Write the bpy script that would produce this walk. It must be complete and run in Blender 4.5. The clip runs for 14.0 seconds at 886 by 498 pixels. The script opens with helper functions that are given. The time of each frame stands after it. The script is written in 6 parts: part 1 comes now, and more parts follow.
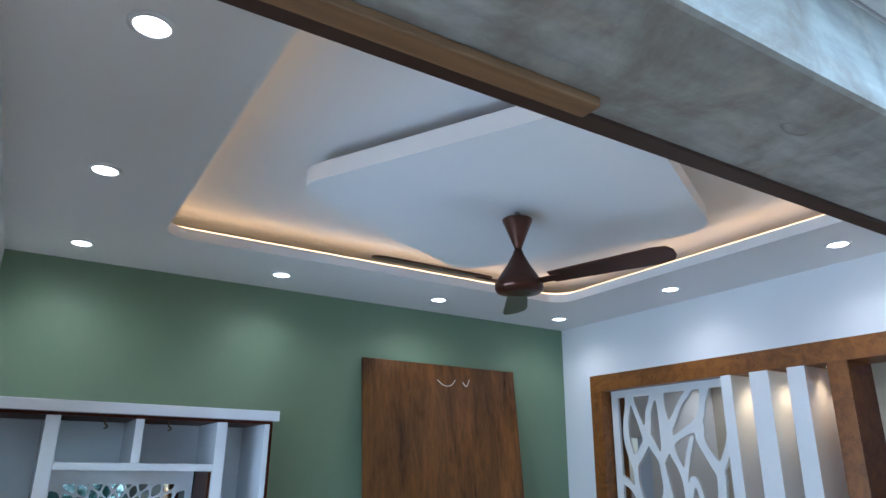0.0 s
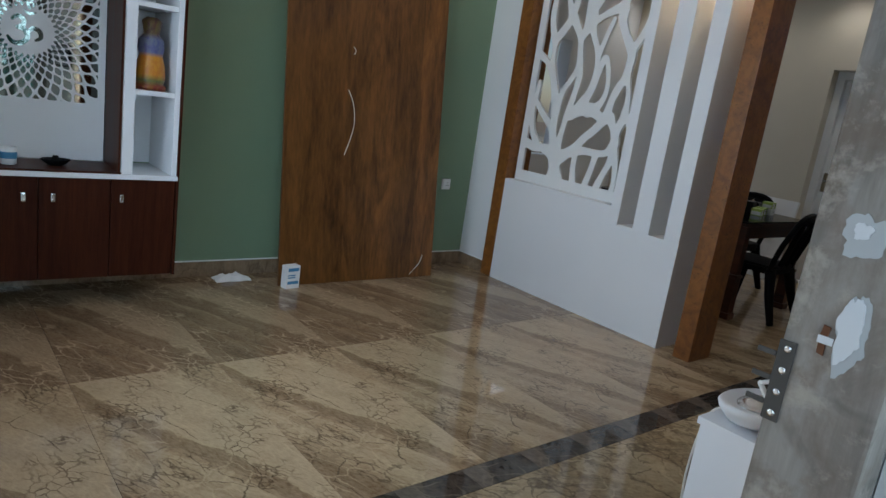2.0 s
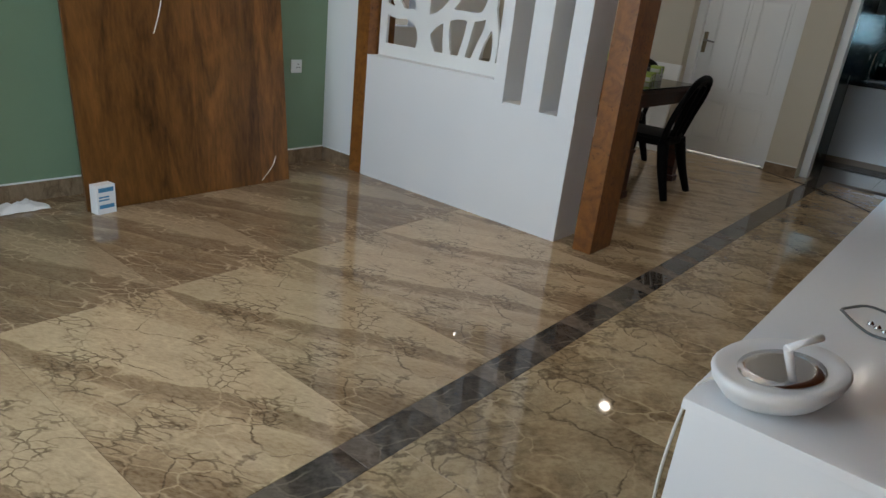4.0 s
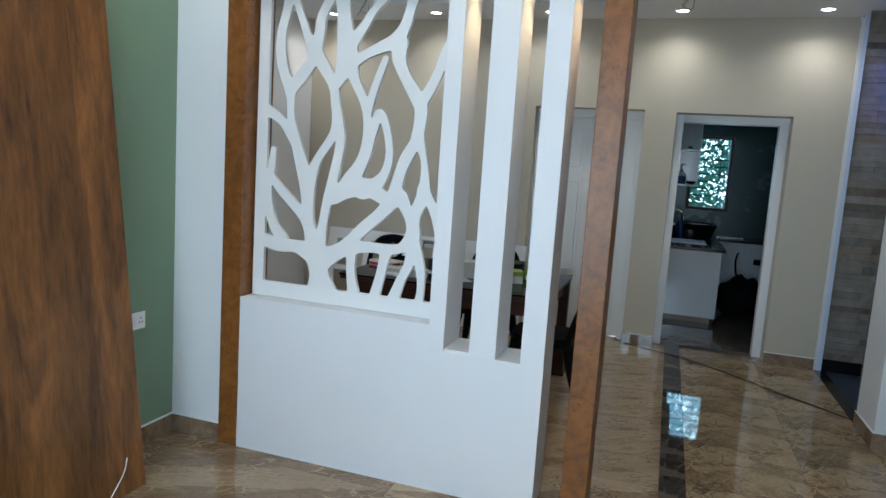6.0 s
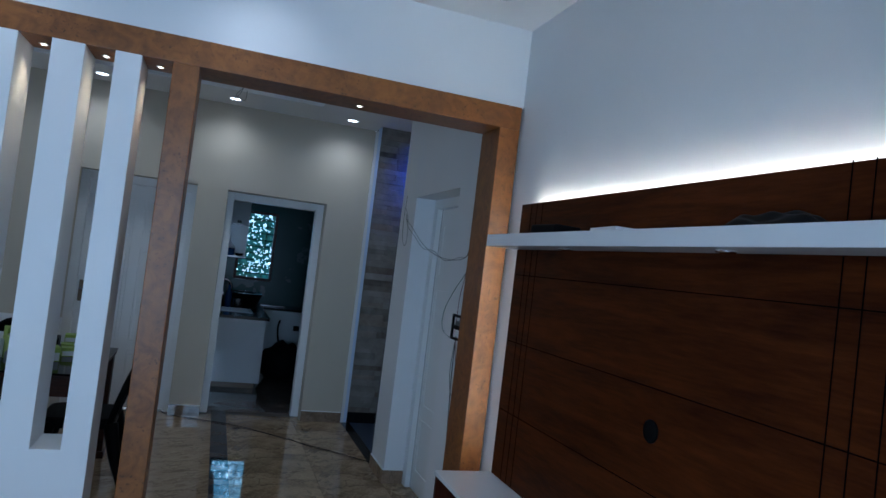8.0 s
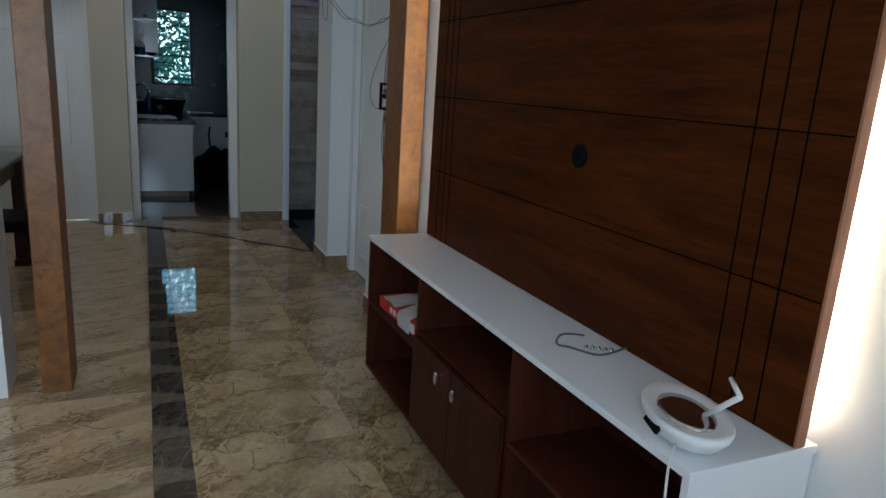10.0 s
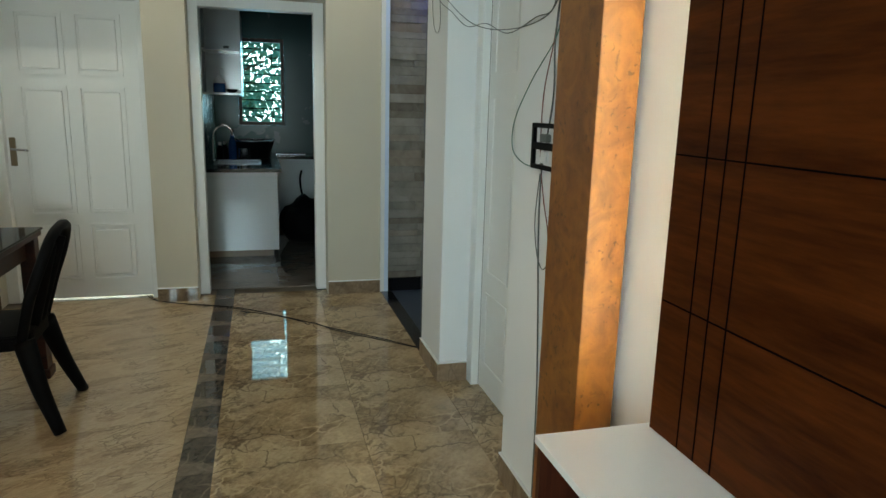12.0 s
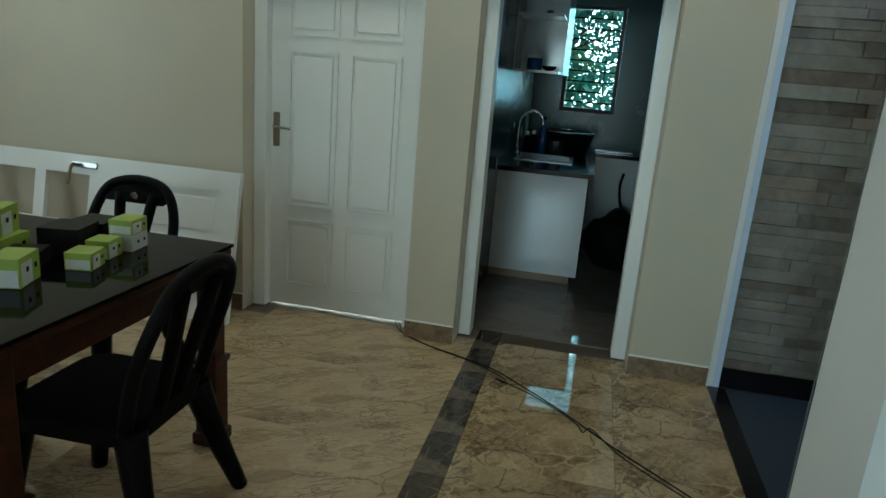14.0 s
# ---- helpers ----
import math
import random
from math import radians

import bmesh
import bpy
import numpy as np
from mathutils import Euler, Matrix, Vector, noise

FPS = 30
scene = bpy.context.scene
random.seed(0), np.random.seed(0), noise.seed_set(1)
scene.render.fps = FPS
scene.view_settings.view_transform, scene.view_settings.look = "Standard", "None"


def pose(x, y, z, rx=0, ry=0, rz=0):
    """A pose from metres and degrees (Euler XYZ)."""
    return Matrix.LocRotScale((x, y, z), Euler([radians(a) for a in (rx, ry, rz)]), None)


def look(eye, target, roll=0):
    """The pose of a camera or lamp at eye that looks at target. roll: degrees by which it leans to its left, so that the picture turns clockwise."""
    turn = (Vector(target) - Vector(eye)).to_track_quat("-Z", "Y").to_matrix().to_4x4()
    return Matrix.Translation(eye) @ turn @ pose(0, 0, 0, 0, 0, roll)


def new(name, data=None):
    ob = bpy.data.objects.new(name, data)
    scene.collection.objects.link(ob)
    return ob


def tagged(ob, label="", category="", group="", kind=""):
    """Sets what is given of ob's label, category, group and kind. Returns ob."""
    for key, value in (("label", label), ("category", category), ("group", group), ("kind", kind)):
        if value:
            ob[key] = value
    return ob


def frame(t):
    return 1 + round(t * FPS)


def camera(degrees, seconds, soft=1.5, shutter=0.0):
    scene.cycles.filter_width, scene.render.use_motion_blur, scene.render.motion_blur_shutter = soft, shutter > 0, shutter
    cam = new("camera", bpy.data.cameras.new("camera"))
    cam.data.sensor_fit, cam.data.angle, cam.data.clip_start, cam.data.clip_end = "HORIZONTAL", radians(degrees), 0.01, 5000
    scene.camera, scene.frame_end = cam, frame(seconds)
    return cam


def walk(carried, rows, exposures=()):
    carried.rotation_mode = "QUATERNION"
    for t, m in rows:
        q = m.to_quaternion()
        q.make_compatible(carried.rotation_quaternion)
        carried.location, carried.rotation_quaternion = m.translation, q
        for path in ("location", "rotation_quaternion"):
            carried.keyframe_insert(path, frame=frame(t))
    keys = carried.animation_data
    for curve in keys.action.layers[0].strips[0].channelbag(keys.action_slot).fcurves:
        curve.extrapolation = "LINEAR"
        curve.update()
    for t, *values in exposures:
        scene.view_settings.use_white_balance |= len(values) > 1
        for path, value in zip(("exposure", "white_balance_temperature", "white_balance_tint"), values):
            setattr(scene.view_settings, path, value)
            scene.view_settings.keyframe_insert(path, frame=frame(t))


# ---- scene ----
cam = camera(67.1, 14.0)
PATH = [
    (0, (4.096, -3.638, 1.781), (2.478, -2.646, 2.412), 0.6),
    (0.5, (4.087, -3.614, 1.685), (2.438, -2.566, 2.11), 4.8),
    (1, (4.094, -3.602, 1.588), (2.422, -2.507, 1.666), 7.1),
    (1.5, (4.089, -3.619, 1.467), (2.475, -2.46, 1.24), 8.4),
    (2, (4.139, -3.644, 1.338), (2.646, -2.388, 0.897), 8.3),
    (2.5, (4.161, -3.621, 1.238), (2.731, -2.33, 0.698), 7.5),
    (2.7, (4.131, -3.532, 1.204), (2.721, -2.235, 0.629), 7.2),
    (4.8, (3.215, -2.936, 1.288), (2.242, -1.351, 0.554), 5.6),
    (5, (3.076, -2.863, 1.311), (2.133, -1.239, 0.624), 5.4),
    (5.5, (2.706, -2.784, 1.417), (1.858, -1.043, 0.918), 4.7),
    (6, (2.434, -2.837, 1.528), (1.809, -0.953, 1.277), 3.8),
    (6.5, (2.282, -2.757, 1.603), (1.924, -0.79, 1.633), 2.7),
    (7, (2.236, -2.865, 1.681), (2.29, -0.879, 1.908), 3.4),
    (7.5, (2.289, -3.036, 1.659), (2.69, -1.088, 1.863), 5.2),
    (8, (2.391, -3.106, 1.596), (3.026, -1.21, 1.663), 6.9),
    (8.5, (2.461, -3.14, 1.528), (3.264, -1.31, 1.434), 6.0),
    (9, (2.488, -3.188, 1.456), (3.388, -1.42, 1.202), 3.7),
    (9.2, (2.496, -3.202, 1.412), (3.397, -1.451, 1.064), 3.9),
    (11.3, (2.707, -2.126, 1.341), (3.322, -0.295, 0.823), 2.7),
    (11.5, (2.743, -1.956, 1.359), (3.346, -0.112, 0.872), 2.4),
    (12, (2.872, -1.486, 1.398), (3.393, 0.4, 0.986), 1.5),
    (12.5, (2.941, -1.05, 1.423), (3.353, 0.874, 1.063), 1.3),
    (13, (3.076, -0.676, 1.397), (3.312, 1.272, 1.015), 2.2),
    (13.5, (3.136, -0.315, 1.417), (3.025, 1.629, 0.962), 4.6),
    (14, (3.028, 0.107, 1.425), (2.631, 1.999, 0.913), 4.6),
]
EXPOSURES = [(0.0, -0.77, 5400, 11), (1.0, -0.9, 5900, 12), (1.6, -1.2, 6100, 12), (2.5, -0.95, 6500, 12), (5.0, -0.45, 6800, 12), (5.5, -0.3, 6500, 10), (6.5, -0.35, 5500, 7), (7.0, -0.44, 4950, 9), (7.5, -0.85, 4700, 8), (8.5, -1.4, 5350, 8), (9.2, -1.4, 5500, 8), (11.5, 0.08, 7300, 4), (12.5, -0.02, 6500, -11), (13.0, -0.15, 6300, -13), (13.5, -0.1, 6400, -12), (14.0, -0.22, 6300, -11)]
walk(cam, [(t, look(e, g, r)) for t, e, g, r in PATH], EXPOSURES)

# ---- world, sun and lamps ----
world = bpy.data.worlds.new("sky")
scene.world = world
world.use_nodes = True
wn, wl = world.node_tree.nodes, world.node_tree.links
sky = wn.new("ShaderNodeTexSky")
sky.sky_type, sky.sun_disc = "NISHITA", False
sky.sun_elevation, sky.sun_rotation = radians(48), radians(52)
wn["Background"].inputs["Strength"].default_value = 0.15
wl.new(sky.outputs["Color"], wn["Background"].inputs["Color"])

sun = new("sun", bpy.data.lights.new("sun", "SUN"))
sun.data.energy, sun.data.angle, sun.data.color = 5.0, radians(0.6), (1.0, 0.95, 0.86)
sun.matrix_world = look((9, 9, 12), (0, 2.0, 0))


def area_lamp(name, eye, target, w, h, power, colour, spread=180):
    d = bpy.data.lights.new(name, "AREA")
    d.shape, d.size, d.size_y, d.energy, d.color, d.spread = "RECTANGLE", w, h, power, colour, radians(spread)
    ob = new(name, d)
    ob.matrix_world = look(eye, target)
    return ob


def spot_lamp(name, eye, power, colour, size=120, target=None, blend=1.0):
    d = bpy.data.lights.new(name, "SPOT")
    d.energy, d.color, d.spot_size, d.spot_blend, d.shadow_soft_size = power, colour, radians(size), blend, 0.05
    ob = new(name, d)
    ob.matrix_world = look(eye, target or (eye[0], eye[1] + 0.001, 0))
    return ob


DAY = (0.66, 0.84, 1.0)
COOL = (1.0, 0.96, 0.90)
WARM = (1.0, 0.66, 0.34)
area_lamp("window_daylight", (1.9, -3.83, 1.45), (1.9, 0, 1.35), 1.7, 1.25, 54, DAY, 125)
area_lamp("porch_daylight", (5.3, -3.15, 2.7), (0.3, -2.9, 0.8), 1.4, 1.1, 54, DAY)
# unseen fill lamp added at the left wall to lift the dining room
area_lamp("dining_side_fill", (-1.16, 1.6, 1.5), (3, 1.8, 1.2), 1.3, 1.2, 13, (0.9, 0.95, 1.0))
area_lamp("kitchen_window_daylight", (2.92, 7.2, 1.66), (2.95, 4.6, 1.0), 0.55, 1.0, 4.5, (0.30, 0.70, 1.0))
area_lamp("back_room_daylight", (1.65, 4.7, 1.6), (1.65, 3.8, 0.0), 1.0, 1.0, 100, (0.9, 0.96, 1.0))
area_lamp("stairwell_blue_lamp", (4.6, 3.0, 2.92), (4.4, 3.46, 2.62), 0.25, 0.25, 10, (0.02, 0.10, 1.0), 60)
area_lamp("stairwell_daylight", (5.0, 2.6, 2.4), (3.9, 3.3, 1.0), 0.5, 0.8, 1.1, (1.0, 0.99, 0.94))

# ---- helpers ----
M = {}


def mat(name, colour=(0.8, 0.8, 0.8), rough=0.5, metal=0.0, emit=0.0, emit_colour=None, coat=0.0, spec=0.5):
    m = bpy.data.materials.new(name)
    m.use_nodes = True
    b = m.node_tree.nodes["Principled BSDF"]
    b.inputs["Base Color"].default_value = (*colour, 1)
    b.inputs["Roughness"].default_value = rough
    b.inputs["Metallic"].default_value = metal
    b.inputs["Coat Weight"].default_value = coat
    b.inputs["Coat Roughness"].default_value = 0.08
    b.inputs["Specular IOR Level"].default_value = spec
    if emit:
        b.inputs["Emission Color"].default_value = (*(emit_colour or colour), 1)
        b.inputs["Emission Strength"].default_value = emit
    M[name] = m
    return m


def nodes_of(m):
    return m.node_tree.nodes, m.node_tree.links, m.node_tree.nodes["Principled BSDF"]


def coords(m, kind="Object", scale=(1, 1, 1), rot=(0, 0, 0)):
    n, l, _ = nodes_of(m)
    tc, mp = n.new("ShaderNodeTexCoord"), n.new("ShaderNodeMapping")
    mp.inputs["Scale"].default_value = scale
    mp.inputs["Rotation"].default_value = [radians(a) for a in rot]
    l.new(tc.outputs[kind], mp.inputs["Vector"])
    return mp.outputs["Vector"]


def noise_node(m, vec, scale, detail=4, rough=0.55, distort=0.0):
    n, l, _ = nodes_of(m)
    t = n.new("ShaderNodeTexNoise")
    t.inputs["Scale"].default_value, t.inputs["Detail"].default_value = scale, detail
    t.inputs["Roughness"].default_value, t.inputs["Distortion"].default_value = rough, distort
    l.new(vec, t.inputs["Vector"])
    return t.outputs["Fac"]


def ramp(m, fac, stops):
    n, l, _ = nodes_of(m)
    r = n.new("ShaderNodeValToRGB")
    e = r.color_ramp.elements
    while len(e) < len(stops):
        e.new(0.5)
    for k, (p, c) in zip(e, stops):
        k.position, k.color = p, (*c, 1) if len(c) == 3 else c
    l.new(fac, r.inputs["Fac"])
    return r.outputs["Color"]


def mix(m, fac, a, b, mode="MIX"):
    n, l, _ = nodes_of(m)
    x = n.new("ShaderNodeMix")
    x.data_type, x.blend_type = "RGBA", mode
    for sock, v in ((x.inputs["Factor"], fac), (x.inputs["A"], a), (x.inputs["B"], b)):
        if isinstance(v, (int, float)):
            sock.default_value = v
        elif isinstance(v, tuple):
            sock.default_value = (*v, 1)
        else:
            l.new(v, sock)
    return x.outputs["Result"]


def bump(m, height, strength=0.2, dist=0.01):
    n, l, b = nodes_of(m)
    k = n.new("ShaderNodeBump")
    k.inputs["Strength"].default_value, k.inputs["Distance"].default_value = strength, dist
    l.new(height, k.inputs["Height"])
    l.new(k.outputs["Normal"], b.inputs["Normal"])


def base(m, col):
    n, l, b = nodes_of(m)
    l.new(col, b.inputs["Base Color"])


def gloss(m, fac, lo, hi):
    n, l, b = nodes_of(m)
    r = n.new("ShaderNodeMapRange")
    r.inputs["To Min"].default_value, r.inputs["To Max"].default_value = lo, hi
    l.new(fac, r.inputs["Value"])
    l.new(r.outputs["Result"], b.inputs["Roughness"])


def paint(name, c, rough=0.6, vary=0.06, bumpy=0.12):
    m = mat(name, c, rough)
    v = coords(m, "Object")
    big = noise_node(m, v, 0.9, 3)
    lo, hi = tuple(x * (1 - vary) for x in c), tuple(min(1, x * (1 + vary)) for x in c)
    base(m, ramp(m, big, [(0.3, lo), (0.7, hi)]))
    fine = noise_node(m, v, 160, 3)
    bump(m, fine, bumpy, 0.002)
    gloss(m, noise_node(m, v, 3, 4), rough - 0.1, rough + 0.1)
    return m


def wood(name, dark, light, grain, rough=0.4, coat=0.0, knots=None, board=None, stretch=14, spec=0.5, burl=False):
    """Wood or laminate; grain is the axis along which it runs."""
    m = mat(name, light, rough, coat=coat, spec=spec)
    s = [stretch, stretch, stretch]
    s["xyz".index(grain)] = 1.0
    v = coords(m, "Object", s)
    g1 = noise_node(m, v, 1.3, 8, 0.62, 0.6)
    col = ramp(m, g1, [(0.35, dark), (0.5, tuple((a + b) / 2 for a, b in zip(dark, light))), (0.65, light)])
    g2 = noise_node(m, v, 9, 4, 0.6)
    col = mix(m, 0.35, col, ramp(m, g2, [(0.3, dark), (0.7, light)]))
    if board:
        n, l, _ = nodes_of(m)
        sep = n.new("ShaderNodeSeparateXYZ")
        l.new(coords(m, "Object"), sep.inputs[0])
        mul, fl, wn_ = n.new("ShaderNodeMath"), n.new("ShaderNodeMath"), n.new("ShaderNodeTexWhiteNoise")
        mul.operation, mul.inputs[1].default_value, fl.operation = "MULTIPLY", 1 / board[1], "FLOOR"
        l.new(sep.outputs["XYZ".index(board[0].upper())], mul.inputs[0])
        l.new(mul.outputs[0], fl.inputs[0])
        wn_.noise_dimensions = "1D"
        l.new(fl.outputs[0], wn_.inputs["W"])
        col = mix(m, 1.0, col, ramp(m, wn_.outputs["Value"], [(0.0, (0.72, 0.70, 0.68)), (1.0, (1.15, 1.12, 1.1))]), "MULTIPLY")
    if knots:
        v2 = coords(m, "Object", (1, 1, 1))
        k = noise_node(m, v2, knots, 3, 0.6, 1.2)
        col = mix(m, ramp(m, k, [(0.60, (0, 0, 0)), (0.72, (0.5, 0.5, 0.5))]), col, tuple(x * 0.5 for x in dark))
    if burl:
        v3 = coords(m, "Object", (1, 1, 1))
        swirl = noise_node(m, v3, 8, 6, 0.6, 2.0)
        col = mix(m, 0.45, col, ramp(m, swirl, [(0.34, dark), (0.48, tuple((a + b) / 2 for a, b in zip(dark, light))), (0.62, light)]))
        dots = noise_node(m, v3, 62, 2, 0.5, 0.3)
        where = noise_node(m, v3, 5, 2)
        spot_ = mix(m, 1.0, ramp(m, dots, [(0.60, (0, 0, 0)), (0.68, (0.65, 0.65, 0.65))]), ramp(m, where, [(0.45, (0.15, 0.15, 0.15)), (0.56, (1, 1, 1))]), "MULTIPLY")
        col = mix(m, spot_, col, tuple(x * 0.3 for x in dark))
    base(m, col)
    bump(m, g2, 0.12, 0.002)
    gloss(m, g1, rough - 0.08, rough + 0.1)
    return m


def box_bm(x0, x1, y0, y1, z0, z1, bevel=0.0, seg=2, bm=None):
    out = bm or bmesh.new()
    r = bmesh.ops.create_cube(out, size=1.0, matrix=Matrix.LocRotScale(
        ((x0 + x1) / 2, (y0 + y1) / 2, (z0 + z1) / 2), None, (abs(x1 - x0), abs(y1 - y0), abs(z1 - z0))))
    if bevel:
        es = list({e for v in r["verts"] for e in v.link_edges})
        bmesh.ops.bevel(out, geom=es, offset=bevel, segments=seg, affect="EDGES", profile=0.6)
    return out


def lathe_bm(profile, seg=24, bm=None, centre=(0, 0), cap=True):
    """Turns (radius, z) pairs round the z axis."""
    out = bm or bmesh.new()
    rings = []
    for r, z in profile:
        rings.append([out.verts.new((centre[0] + r * math.cos(2 * math.pi * k / seg), centre[1] + r * math.sin(2 * math.pi * k / seg), z)) for k in range(seg)])
    for a, b in zip(rings, rings[1:]):
        for k in range(seg):
            f = out.faces.new((a[k], a[(k + 1) % seg], b[(k + 1) % seg], b[k]))
            f.smooth = True
    if cap:
        out.faces.new(rings[0][::-1])
        out.faces.new(rings[-1])
    return out


def prism_bm(outline, z0, z1, bevel=0.0, axis="z"):
    """Extrudes a closed outline (list of 2D points) between two heights of an axis."""
    out = bmesh.new()

    def at(p, h):
        return {"z": (p[0], p[1], h), "y": (p[0], h, p[1]), "x": (h, p[0], p[1])}[axis]
    lo = [out.verts.new(at(p, z0)) for p in outline]
    hi = [out.verts.new(at(p, z1)) for p in outline]
    out.faces.new(lo[::-1])
    out.faces.new(hi)
    n = len(outline)
    for k in range(n):
        out.faces.new((lo[k], lo[(k + 1) % n], hi[(k + 1) % n], hi[k]))
    bmesh.ops.recalc_face_normals(out, faces=out.faces)
    if bevel:
        bmesh.ops.bevel(out, geom=list(out.edges), offset=bevel, segments=2, affect="EDGES")
    return out


def round_rect(x0, x1, y0, y1, r, n=8):
    pts = []
    for cx, cy, a0 in ((x1 - r, y1 - r, 0), (x0 + r, y1 - r, 90), (x0 + r, y0 + r, 180), (x1 - r, y0 + r, 270)):
        for k in range(n + 1):
            a = radians(a0 + 90 * k / n)
            pts.append((cx + r * math.cos(a), cy + r * math.sin(a)))
    return pts


def smooth_line(pts, n=8):
    """Catmull-Rom through 3D points."""
    P = [Vector(p) for p in pts]
    P = [2 * P[0] - P[1]] + P + [2 * P[-1] - P[-2]]
    out = []
    for i in range(1, len(P) - 2):
        a, b, c, d = P[i - 1:i + 3]
        for k in range(n):
            t = k / n
            out.append(0.5 * (2 * b + (c - a) * t + (2 * a - 5 * b + 4 * c - d) * t * t + (3 * b - a - 3 * c + d) * t ** 3))
    return out + [P[-2]]


def tube_bm(pts, r, seg=8, bm=None, taper=None):
    out = bm or bmesh.new()
    rings = []
    side = None
    for i, p in enumerate(pts):
        d = (pts[min(i + 1, len(pts) - 1)] - pts[max(i - 1, 0)]).normalized()
        if side is None:
            side = d.orthogonal().normalized()
        side = (side - d * side.dot(d)).normalized()
        up = d.cross(side)
        rr = r if taper is None else r + (taper - r) * i / (len(pts) - 1)
        rings.append([out.verts.new(p + rr * (math.cos(2 * math.pi * k / seg) * side + math.sin(2 * math.pi * k / seg) * up)) for k in range(seg)])
    for a, b in zip(rings, rings[1:]):
        for k in range(seg):
            f = out.faces.new((a[k], a[(k + 1) % seg], b[(k + 1) % seg], b[k]))
            f.smooth = True
    out.faces.new(rings[0][::-1])
    out.faces.new(rings[-1])
    return out


def link(name, bm, material):
    me = bpy.data.meshes.new(name)
    bm.normal_update()
    bm.to_mesh(me)
    bm.free()
    if material:
        me.materials.append(M[material])
    return new(name, me)


def part(name, bm, material, parent, label=""):
    ob = link(name, bm, material)
    ob.parent = parent
    return tagged(ob, label)


def thing(name, label, category, at=(0, 0, 0), rz=0, group="", kind=""):
    e = new(name)
    e.empty_display_size = 0.1
    e.matrix_world = pose(*at, 0, 0, rz)
    return tagged(e, label, category, group, kind)


def single(name, bm, material, label, category, group="", kind=""):
    return tagged(link(name, bm, material), label, category, group, kind)


def structure(name, bm, material, label):
    return tagged(link(name, bm, material), label, name.split("_")[0], "", "structure")


def boxes(*rows):
    out = bmesh.new()
    for r in rows:
        box_bm(*r, bm=out)
    return out


def moved(bm, m):
    bmesh.ops.transform(bm, matrix=m, verts=bm.verts)
    return bm


# ---- materials ----
paint("green_paint", (0.180, 0.264, 0.172), 0.5)
paint("white_paint", (0.80, 0.81, 0.82), 0.55, 0.03)
paint("beige_paint", (0.55, 0.50, 0.40), 0.5, 0.05)
paint("ceiling_paint", (0.80, 0.80, 0.80), 0.6, 0.02)
paint("outer_plaster", (0.72, 0.75, 0.76), 0.7, 0.12, 0.5)
paint("teal_tile", (0.032, 0.072, 0.07), 0.25, 0.15, 0.03)
paint("white_gloss", (0.80, 0.82, 0.85), 0.12, 0.02, 0.02)
paint("door_white", (0.80, 0.81, 0.80), 0.35, 0.03, 0.05)
paint("bluewhite_trim", (0.62, 0.72, 0.88), 0.3, 0.03, 0.02)
wood("frame_wood_x", (0.105, 0.031, 0.006), (0.31, 0.118, 0.021), "x", 0.42, knots=17, stretch=3.5, burl=True)
wood("frame_wood_z", (0.105, 0.031, 0.006), (0.31, 0.118, 0.021), "z", 0.42, knots=17, stretch=3.5, burl=True)
wood("ply_laminate", (0.042, 0.015, 0.004), (0.265, 0.112, 0.029), "z", 0.30, board=("y", 0.21), stretch=6, spec=0.35)
wood("tv_laminate", (0.020, 0.0042, 0.0010), (0.098, 0.0235, 0.0045), "y", 0.45, stretch=10, spec=0.06)
wood("dark_laminate", (0.026, 0.007, 0.004), (0.072, 0.019, 0.009), "z", 0.4, spec=0.08)
wood("table_wood", (0.012, 0.0035, 0.002), (0.07, 0.018, 0.006), "x", 0.4, spec=0.25)
wood("raw_wood", (0.12, 0.058, 0.022), (0.30, 0.17, 0.08), "y", 0.6)
paint("porch_concrete", (0.52, 0.51, 0.48), 0.8, 0.15, 0.5)
wood("edge_wood", (0.25, 0.10, 0.05), (0.42, 0.20, 0.12), "z", 0.4)
mat("black_plastic", (0.004, 0.004, 0.0045), 0.5, spec=0.07)
mat("black_glass", (0.003, 0.003, 0.0035), 0.06, spec=0.07)
mat("granite", (0.008, 0.008, 0.010), 0.12, spec=0.4)
mat("chrome", (0.75, 0.75, 0.76), 0.18, 1.0)
mat("brass_dark", (0.22, 0.17, 0.11), 0.3, 1.0)
mat("copper", (0.10, 0.048, 0.036), 0.28, 0.85)
mat("sink_steel", (0.20, 0.21, 0.23), 0.38, 1.0)
mat("white_plastic", (0.78, 0.79, 0.80), 0.3)
mat("lamp_lens", (1, 1, 1), 0.4, emit=16, emit_colour=(1.0, 0.97, 0.92))
mat("spot_lens", (1, 1, 1), 0.4, emit=14, emit_colour=(1.0, 0.86, 0.62))
mat("dead_lens", (0.45, 0.46, 0.48), 0.4)
mat("cove_led", (1, 0.8, 0.55), 0.5, emit=5.6, emit_colour=(1.0, 0.60, 0.28))
mat("tv_led", (1, 0.95, 0.8), 0.5, emit=115, emit_colour=(1.0, 0.86, 0.60))
mat("joint_dark", (0.10, 0.075, 0.05), 0.6)
mat("skirting_stone", (0.24, 0.165, 0.105), 0.3)
mat("cable_grey", (0.10, 0.11, 0.11), 0.5)
mat("cable_red", (0.16, 0.035, 0.03), 0.5)
mat("cable_green", (0.03, 0.13, 0.10), 0.5)
mat("cable_white", (0.7, 0.68, 0.62), 0.45)
mat("groove_black", (0.003, 0.002, 0.002), 0.8, spec=0.02)
mat("stairwell_floor", (0.035, 0.05, 0.08), 0.4)
